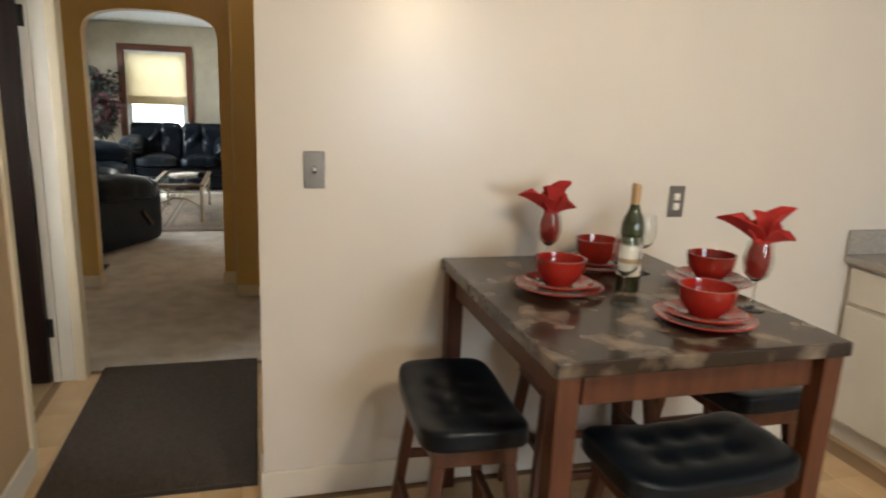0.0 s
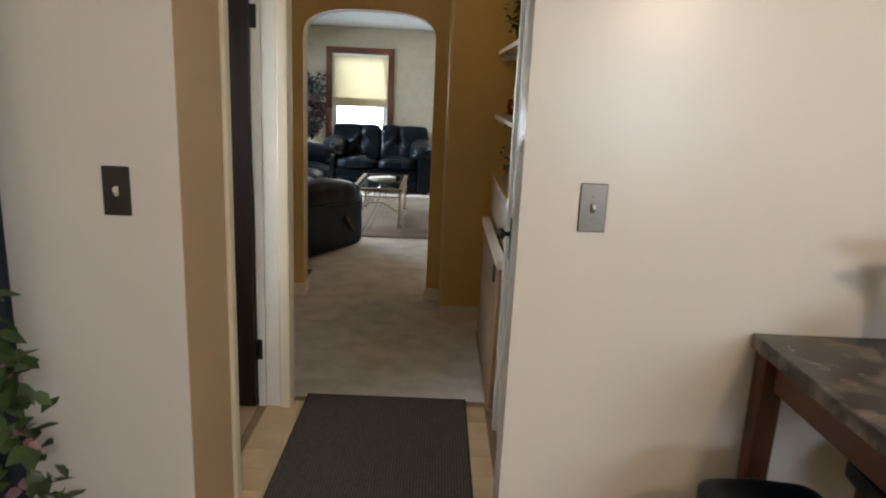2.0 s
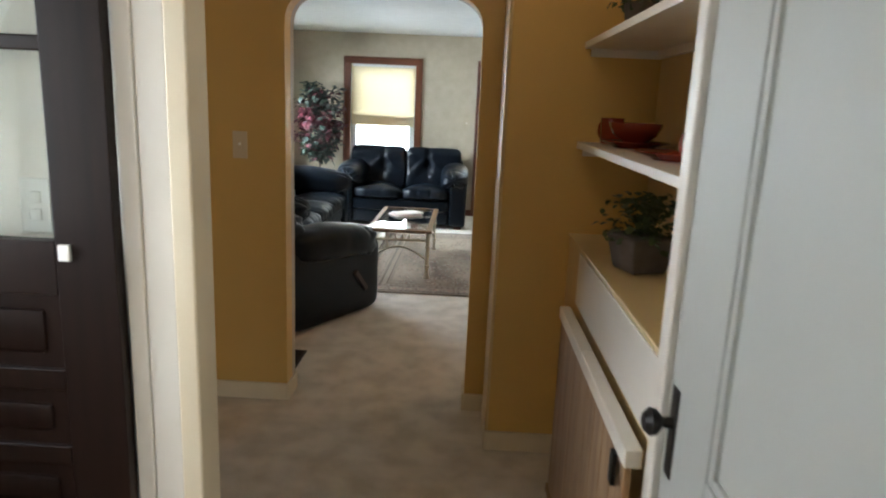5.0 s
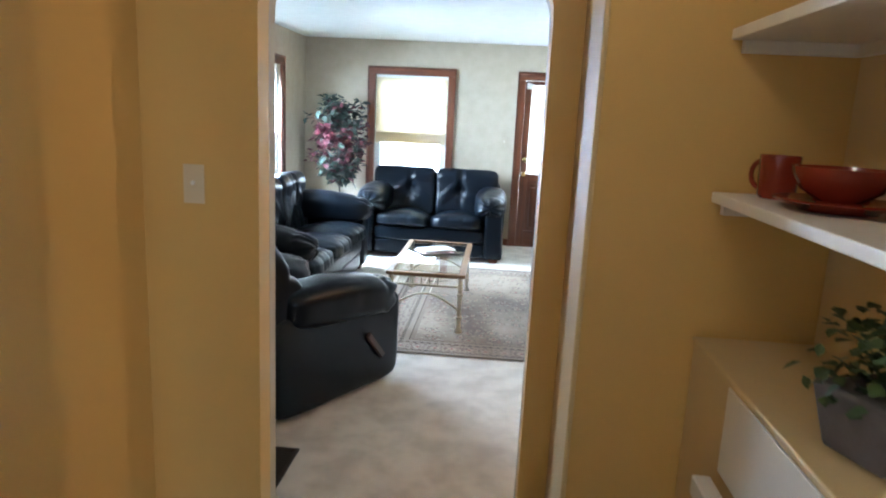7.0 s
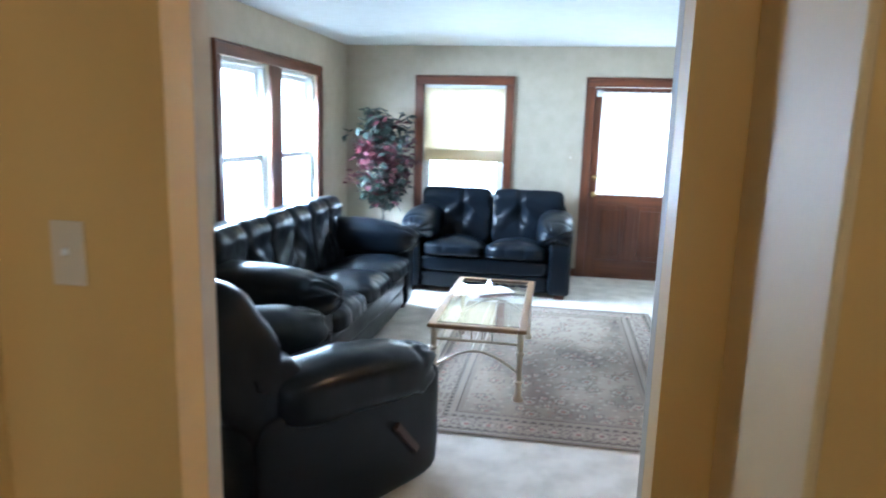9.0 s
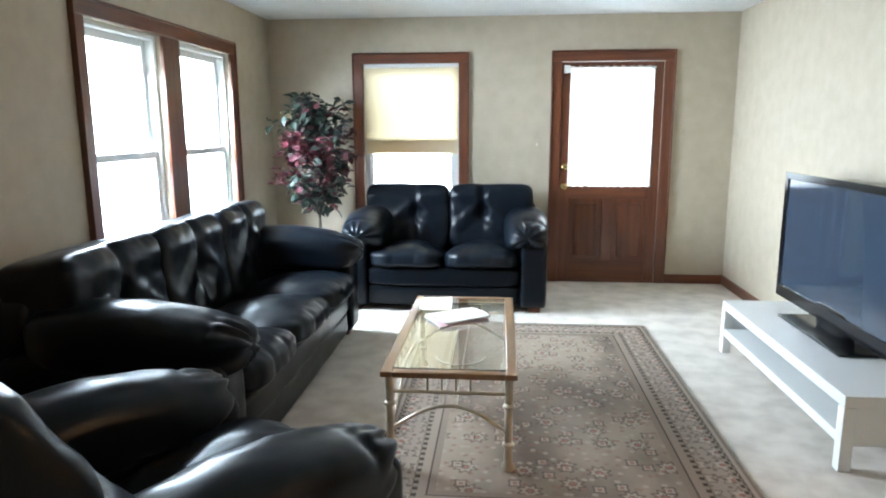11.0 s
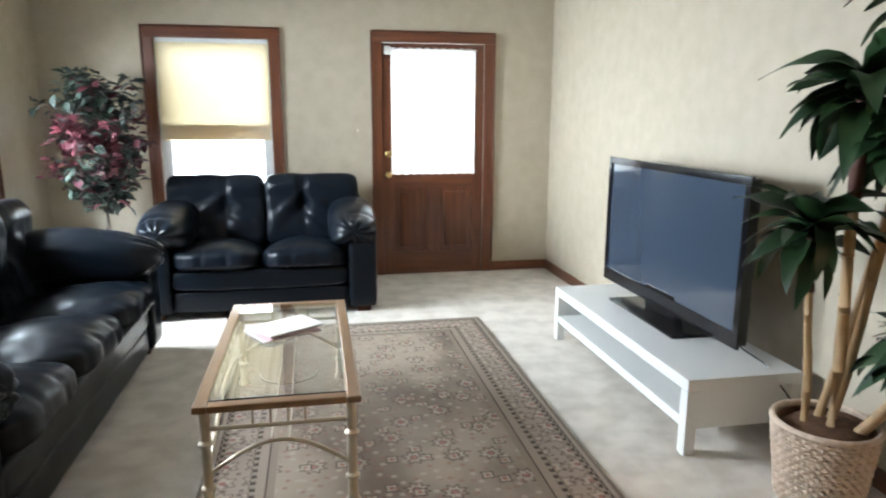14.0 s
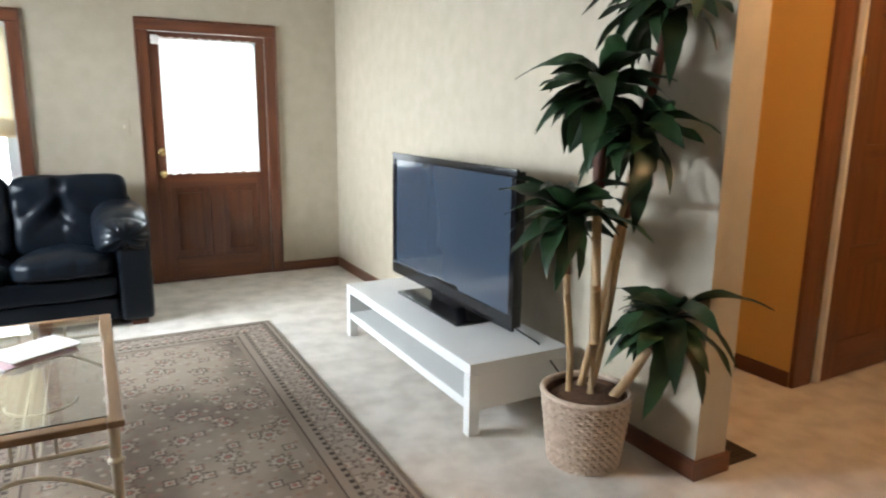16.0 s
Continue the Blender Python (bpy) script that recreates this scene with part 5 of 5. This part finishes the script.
# coffee table
cf = thing("coffee_table", "champagne metal coffee table with oak-framed glass top", "coffee table", pose(-0.685, 8.07, 0.012))
CW, CL, CH = 0.285, 0.63, 0.43
for s in (-1, 1):
    part("top_frame", soft_box(s * (CW - 0.025) - 0.025, s * (CW - 0.025) + 0.025, -CL, CL, CH - 0.026, CH, 0.006), "table_wood", cf, "honey oak frame rail")
    part("top_frame", soft_box(-CW + 0.05, CW - 0.05, s * (CL - 0.025) - 0.025, s * (CL - 0.025) + 0.025, CH - 0.026, CH, 0.006), "table_wood", cf, "honey oak frame rail")
tg = part("glass_top", soft_box(-CW + 0.044, CW - 0.044, -CL + 0.044, CL - 0.044, CH - 0.006, CH + 0.003, 0.003), "table_glass", cf, "bevelled clear glass", smooth=None)
for s in (-1, 1):
    for u in (-1, 1):
        x, y = s * (CW - 0.035), u * (CL - 0.035)
        rows = [(0, 0), (0.03, 0), (0.03, 0.014), (0.019, 0.028), (0.0165, 0.1), (0.025, 0.106), (0.026, 0.115), (0.0165, 0.124), (0.0165, 0.27), (0.025, 0.276), (0.026, 0.284), (0.0165, 0.294), (0.019, CH - 0.026), (0, CH - 0.026)]
        part("leg", lathe(rows, 14, at=(x, y, 0)), "table_metal", cf)


def arc(a, b, rise, n=14):
    a, b = Vector(a), Vector(b)
    return [a.lerp(b, i / n) + Vector((0, 0, rise * math.sin(math.pi * i / n))) for i in range(n + 1)]


for u in (-1, 1):
    y = u * (CL - 0.035)
    x = CW - 0.035
    part("rail", sweep(((-x, y, 0.335), (x, y, 0.335)), 0.009), "table_metal", cf)
    part("rail", sweep(((-x, y, 0.398), (x, y, 0.398)), 0.005), "table_metal", cf)
    for k in (-0.36, -0.12, 0.12, 0.36):
        part("spindle", sweep(((k * x, y, 0.335), (k * x, y, 0.40)), 0.005), "table_metal", cf)
    part("arch_brace", sweep(arc((-x, y, 0.16), (x, y, 0.16), 0.115), 0.008), "table_metal", cf)
for s in (-1, 1):
    x, y = s * (CW - 0.035), CL - 0.035
    part("rail", sweep(((x, -y, 0.335), (x, y, 0.335)), 0.009), "table_metal", cf)
    part("rail", sweep(((x, -y, 0.398), (x, y, 0.398)), 0.005), "table_metal", cf)
    for k in range(9):
        part("spindle", sweep(((x, -y + (k + 1) * 2 * y / 10, 0.335), (x, -y + (k + 1) * 2 * y / 10, 0.40)), 0.005), "table_metal", cf)
    part("arch_brace", sweep(arc((x, -y, 0.16), (x, y, 0.16), 0.115, 20), 0.008), "table_metal", cf)
tg.visible_shadow = False
part("medallion", sweep([(0.13 * math.cos(a), 0.2 + 0.13 * math.sin(a), 0.2) for a in [math.pi + math.pi * k / 16 for k in range(17)]], 0.005), "table_metal", cf)
for x in (-0.03, 0.03):
    part("cross_bar", sweep(((x, -CL + 0.035, 0.275), (x, CL - 0.035, 0.275)), 0.005), "table_metal", cf)
TOP = 0.012 + CH + 0.004


def magazine(at, turn, w, l, h, cover):
    t = thing("magazine", "glossy magazine lying on the glass table", "magazine", pose(*at, 0, 0, turn), "papers on the coffee table")
    part("pages", soft_box(-w / 2, w / 2, -l / 2, l / 2, 0.0, h, 0.001), "paper", t)
    cv = bmesh.new()
    rows = [[cv.verts.new((-w / 2 + w * i / 6, -l / 2 + l * j / 6, h + 0.0012 + 0.008 * math.sin(math.pi * i / 6) * (i / 6))) for i in range(7)] for j in range(7)]
    for a, b in zip(rows, rows[1:]):
        for i in range(6):
            cv.faces.new((a[i], a[i + 1], b[i + 1], b[i]))
    part("cover", cv, cover, t, smooth=180)


magazine((-0.70, 8.2, TOP), -62, 0.21, 0.28, 0.006, "cover")
magazine((-0.685, 8.215, TOP + 0.016), -56, 0.19, 0.27, 0.006, "paper")

# rug
RW, RL = 0.785, 1.31
rug = thing("area_rug", "faded beige and brown oriental rug on the carpet", "rug", pose(-0.225, 8.305, 0.0))
part("rug_body", soft_box(-RW, RW, -RL, RL, 0.001, 0.011, 0.003), rug_material(RW, RL), rug)
fr = bmesh.new()
for s in (-1, 1):
    for i in range(150):
        x = -RW + (i + 0.5) * 2 * RW / 150
        add_box(fr, x - 0.003, x + 0.003, s * RL - 0.012, s * RL + 0.018, 0.002, 0.005)
tagged(part("fringe", fr, "wicker", rug, "short beige fringe"), kind="stuff")

# television bench and television
be = thing("tv_bench", "low white laminate television bench with open shelf", "tv bench", pose(1.215, 8.355, 0))
BW, BL, BH = 0.268, 0.775, 0.338
part("top", soft_box(-BW, BW, -BL, BL, BH - 0.052, BH, 0.003), "white_laminate", be)
part("shelf", soft_box(-BW + 0.006, BW - 0.006, -BL + 0.05, BL - 0.05, 0.115, 0.16, 0.003), "white_laminate", be)
for s in (-1, 1):
    part("side_panel", soft_box(-BW + 0.052, BW - 0.052, s * (BL - 0.025) - 0.02, s * (BL - 0.025) + 0.02, 0.115, BH - 0.053, 0.002), "white_laminate", be)
    for u in (-1, 1):
        part("leg", soft_box(u * (BW - 0.026) - 0.026, u * (BW - 0.026) + 0.026, s * (BL - 0.026) - 0.026, s * (BL - 0.026) + 0.026, 0, BH - 0.053, 0.003), "white_laminate", be)

tv = thing("television", "large black flat-screen television switched off", "television", pose(1.27, 8.42, BH, 0, 0, -90))
TVW, TV0, TV1 = 0.69, 0.055, 0.82
part("housing", soft_box(-TVW + 0.01, TVW - 0.01, 0.005, 0.05, TV0 + 0.01, TV1 - 0.012, 0.008), "black_plastic", tv)
part("bezel", boxes((-TVW, TVW, -0.012, 0.005, TV0, TV0 + 0.075), (-TVW, TVW, -0.012, 0.005, TV1 - 0.04, TV1), (-TVW, -TVW + 0.04, -0.012, 0.005, TV0 + 0.075, TV1 - 0.04),
                    (TVW - 0.04, TVW, -0.012, 0.005, TV0 + 0.075, TV1 - 0.04), bevel=0.003), "black_plastic", tv)
part("screen", soft_box(-TVW + 0.04, TVW - 0.04, -0.004, 0.004, TV0 + 0.075, TV1 - 0.04, 0), "screen", tv, "blank blue-grey screen")
part("neck", soft_box(-0.16, 0.16, -0.01, 0.06, 0.012, TV0 + 0.1, 0.02), "black_plastic", tv)
sbm = soft_box(-0.36, 0.36, -0.125, 0.125, 0.0, 0.016, 0.007, 3)
part("stand_foot", sbm, "black_plastic", tv, "glossy black flat foot")
part("cable", sweep([(0.45, 0.09, 0.04 + BH * 0), (0.6, 0.11, 0.01), (0.75, 0.1, 0.006), (0.9, 0.12, -0.1), (0.95, 0.13, -0.32)], 0.004), "black_plastic", tv)

# palm in a wicker basket
pl = thing("potted_palm", "artificial dracaena with bare canes in a wicker basket", "potted plant", pose(1.28, 7.21, 0))


def basket(t, r0, r1, h):
    part("liner", lathe(((0, 0.004), (r0 * 0.93, 0.004), (r1 * 0.93, h - 0.01), (r1 * 0.88, h - 0.01), (r1 * 0.86, h - 0.05), (0, h - 0.05)), 32), "moss", t)
    for k in range(20):
        f = (k + 0.5) / 20
        r = r0 + (r1 - r0) * f
        n = 60
        pts = [((r + 0.005 * (1 if (i + k) % 2 else -1)) * math.cos(i * math.tau / n), (r + 0.005 * (1 if (i + k) % 2 else -1)) * math.sin(i * math.tau / n), f * h) for i in range(n + 1)]
        part("weave", sweep(pts, h / 41, 6), "wicker", t)
    for i in range(30):
        a = i * math.tau / 30
        part("stake", sweep(((r0 * math.cos(a), r0 * math.sin(a), 0.004), (r1 * math.cos(a), r1 * math.sin(a), h)), 0.006, 6), "wicker", t)
    part("rim", sweep([(r1 * math.cos(i * math.tau / 40), r1 * math.sin(i * math.tau / 40), h) for i in range(41)], 0.012, 8), "wicker", t)


basket(pl, 0.138, 0.176, 0.305)
part("coir", lathe(((0.15, 0.27), (0.12, 0.295), (0.05, 0.30), (0, 0.30)), 28), "moss", pl, "brown coir filling")
leaf_meshes = []
for ln, wd, dr_, wv in ((0.36, 0.092, 1.0, 0.008), (0.34, 0.088, 1.5, 0.009), (0.29, 0.088, 0.7, 0.008)):
    leaf_meshes.append(mesh_of("leaf", leaf_bm(ln, wd, dr_, 0.38, 14, wv), "leaf", 180))
rn = random.Random(21)
for (bx, by), (tx, ty, tz), rad, count in (((0.0, -0.03), (-0.01, 0.0, 1.48), 0.02, 40), ((0.05, 0.03), (0.12, -0.08, 1.32), 0.017, 40), ((-0.06, 0.03), (-0.10, 0.06, 1.0), 0.014, 34),
                                           ((0.07, -0.07), (0.17, -0.235, 0.63), 0.02, 36), ((0.02, 0.06), (0.17, -0.14, 1.80), 0.016, 40)):
    b, tp = Vector((bx, by, 0.27)), Vector((tx, ty, tz))
    cn = part("cane", sweep([b.lerp(tp, f) + Vector((0.008 * math.sin(9 * f), 0.008 * math.cos(7 * f), 0)) for f in (0, 0.2, 0.4, 0.6, 0.72)],
                            [rad, rad * 1.05, rad, rad * 0.95, rad * 0.95], 12), "cane", pl)
    for f in (0.22, 0.38, 0.55):
        q = b.lerp(tp, f) + Vector((0.008 * math.sin(9 * f), 0.008 * math.cos(7 * f), 0))
        part("node", lathe(((rad * 0.9, -0.006), (rad * 1.12, 0), (rad * 0.9, 0.006)), 12, at=q), "cane", cn)
    part("sheath", sweep([b.lerp(tp, f) + Vector((0.008 * math.sin(9 * f), 0.008 * math.cos(7 * f), 0)) for f in (0.71, 0.85, 1.0)], [rad * 1.2, rad * 1.25, rad * 1.0], 12), "cane_tip", cn, "red-brown sheath")
    for i in range(count):
        lf = new("leaf", leaf_meshes[i % 3])
        lf.parent = cn
        f = i / count
        yaw = i * 137.5 + rn.uniform(-15, 15)
        axis = (tp - b).normalized()
        q = tp + axis * (0.05 - 0.09 * (1 - f))
        grow = rn.uniform(0.62, 1.12)
        while any(1.28 + q.x - k * grow * math.sin(radians(yaw)) > 1.53 and 7.21 + q.y + k * grow * math.cos(radians(yaw)) > 6.85 for k in (0.12, 0.24, 0.36)):
            yaw += 17
            grow = max(0.6, grow - 0.03)
        lf.matrix_basis = pose(q.x, q.y, q.z, 62 * f - 20 + rn.uniform(-14, 14), rn.uniform(-35, 35), yaw) @ Matrix.Scale(grow, 4)

# silk tree in the corner
tr = thing("silk_tree", "artificial tree with green and crimson leaves", "potted tree", pose(-2.04, 10.45, 0))
part("pot", lathe(((0, 0), (0.12, 0), (0.15, 0.26), (0.135, 0.26), (0.125, 0.23), (0, 0.23)), 28), "terracotta", tr)
part("trunk", sweep([(0, 0, 0.2), (0.012, 0.0, 0.5), (-0.008, 0.01, 0.8), (0.01, 0, 1.1), (0.02, 0, 1.5)], [0.013, 0.012, 0.011, 0.009, 0.005]), "terracotta", tr)
part("trunk", sweep([(0.02, 0.02, 0.2), (-0.012, 0.0, 0.5), (0.014, -0.01, 0.8), (-0.03, 0.02, 1.2), (-0.06, 0.02, 1.45)], [0.011, 0.01, 0.009, 0.007, 0.004]), "terracotta", tr)
rn = random.Random(31)
green, red = [], []
for k in range(54):
    a = rn.uniform(0, math.tau)
    z = 0.80 + 0.88 * (k + 0.5) / 54
    reach = 0.42 * math.sin(math.pi * min(1, max(0.16, (z - 0.66) / 1.14))) * rn.uniform(0.5, 1.1)
    tip = Vector((reach * math.cos(a), min(0.45, reach * math.sin(a)), z + 0.02))
    root = Vector((0, 0, z - 0.14))
    part("limb", sweep((root, root.lerp(tip, 0.5) + Vector((0, 0, 0.03)), tip), [0.006, 0.004, 0.002], 6), "terracotta", tr)
    crimson = 1.0 < z < 1.4 and rn.random() < 0.72
    for i in range(24):
        q = root.lerp(tip, 0.4 + 0.65 * rn.random()) + Vector((rn.gauss(0, 0.04), rn.gauss(0, 0.04), rn.gauss(0, 0.03)))
        (red if crimson != (rn.random() < 0.12) else green).append(tuple(q))
part("crown", leaf_cloud(green, 0.092, 0.05, 33, 0.9), "leaf_tree", tr)
part("crimson_leaves", leaf_cloud(red, 0.092, 0.052, 34, 0.9), "leaf_red", tr, "crimson leaf clusters")

# side hall door
hc = tagged(new("door_frame_4"), "red-brown stained casing of the side hall door", "door trim", kind="structure")
part("side_casing", soft_box(2.735, 2.875, 7.272, 7.30, 0, 2.06, 0.006), "oak_trim", hc)
part("head_casing", soft_box(2.70, 3.85, 7.272, 7.30, 2.06, 2.18, 0.006), "oak_trim_h", hc)
part("jamb", soft_box(2.884, 2.90, 7.28, 7.42, 0, 2.04, 0.003), "oak_trim", hc)
sdd = tagged(new("door_4"), "red-brown stained wooden door standing ajar", "door", kind="structure")
sdd.matrix_basis = pose(2.935, 7.25, 0, 0, 0, 2)
part("edge_strip", soft_box(-0.028, -0.006, -0.003, 0.03, 0.012, 2.02, 0.002), "white_trim", sdd, "worn white edge strip")
for r in ((0.005, 0.12), (0.66, 0.78)):
    part("stile", soft_box(r[0], r[1], 0.0, 0.035, 0.012, 2.02, 0.003), "oak_trim", sdd)
for r in ((0.012, 0.22), (0.62, 0.74), (1.15, 1.27), (1.9, 2.02)):
    part("rail", soft_box(0.12, 0.66, 0.0, 0.035, r[0], r[1], 0.003), "oak_trim_h", sdd)
for r in ((0.22, 0.62), (0.74, 1.15), (1.27, 1.9)):
    part("panel", soft_box(0.12, 0.66, 0.012, 0.024, r[0], r[1], 0), "oak_trim", sdd)
part("hinge", soft_box(-0.016, -0.004, -0.018, 0.0, 1.6, 1.7, 0.002), "brass", sdd)

# lamps
for nm, at, lb in (("ceiling_lamp", (-0.2, 3.8, H), "white glass hall ceiling lamp"), ("ceiling_lamp", (2.3, 6.3, H), "white glass side hall ceiling lamp")):
    lp = thing(nm, lb, "ceiling lamp", pose(*at))
    part("canopy", lathe(((0, -0.001), (0.07, -0.001), (0.07, -0.012), (0.03, -0.03), (0, -0.03)), 24), "white_plastic", lp)

pn_ = thing("pendant_lamp", "white pendant lamp hanging in the kitchen", "ceiling lamp", pose(1.1, 0.07, H))
part("canopy", lathe(((0, -0.001), (0.06, -0.001), (0.06, -0.012), (0.02, -0.03), (0, -0.03)), 24), "white_plastic", pn_)
part("cord", sweep(((0, 0, -0.03), (0, 0, -0.22)), 0.004), "white_plastic", pn_)
part("shade", lathe(((0.02, -0.22), (0.05, -0.225), (0.12, -0.26), (0.118, -0.262), (0.05, -0.229), (0.02, -0.224)), 28), "white_plastic", pn_)

# ---- kitchen floor tiles ----
kf = bpy.data.objects["floor_kitchen"]
T = 0.152
tile = mesh_of("floor_tile", soft_box(-T / 2 + 0.001, T / 2 - 0.001, -T / 2 + 0.001, T / 2 - 0.001, -0.008, 0.0, 0.0008, 1), "vinyl")
cells = [(i, j) for i in range(-6, 18) for j in range(0, 23)]


def tile_wanted(i, j):
    x, y = i * T + 0.02, j * T + 0.01
    if y < K0:
        return x > -0.75 and y > 0.55
    return -0.85 < x < 0.32 and y < 3.3


for i, j in cells:
    if tile_wanted(i, j):
        o = new("floor_tile", tile)
        o.parent = kf
        o.matrix_basis = pose(i * T + 0.02, j * T + 0.01, 0, 0, 0, 90 * ((i + j) % 2))
rest = bmesh.new()
for x0, x1, y0, y1 in ((-1.9, 3.4, -2.6, 0.54), (-1.9, -0.86, 0.54, 3.3), (2.8, 3.4, 0.54, K0)):
    add_box(rest, x0, x1, y0, y1, -0.008, -0.001)
tagged(part("floor_remainder", rest, "vinyl", kf), kind="stuff")
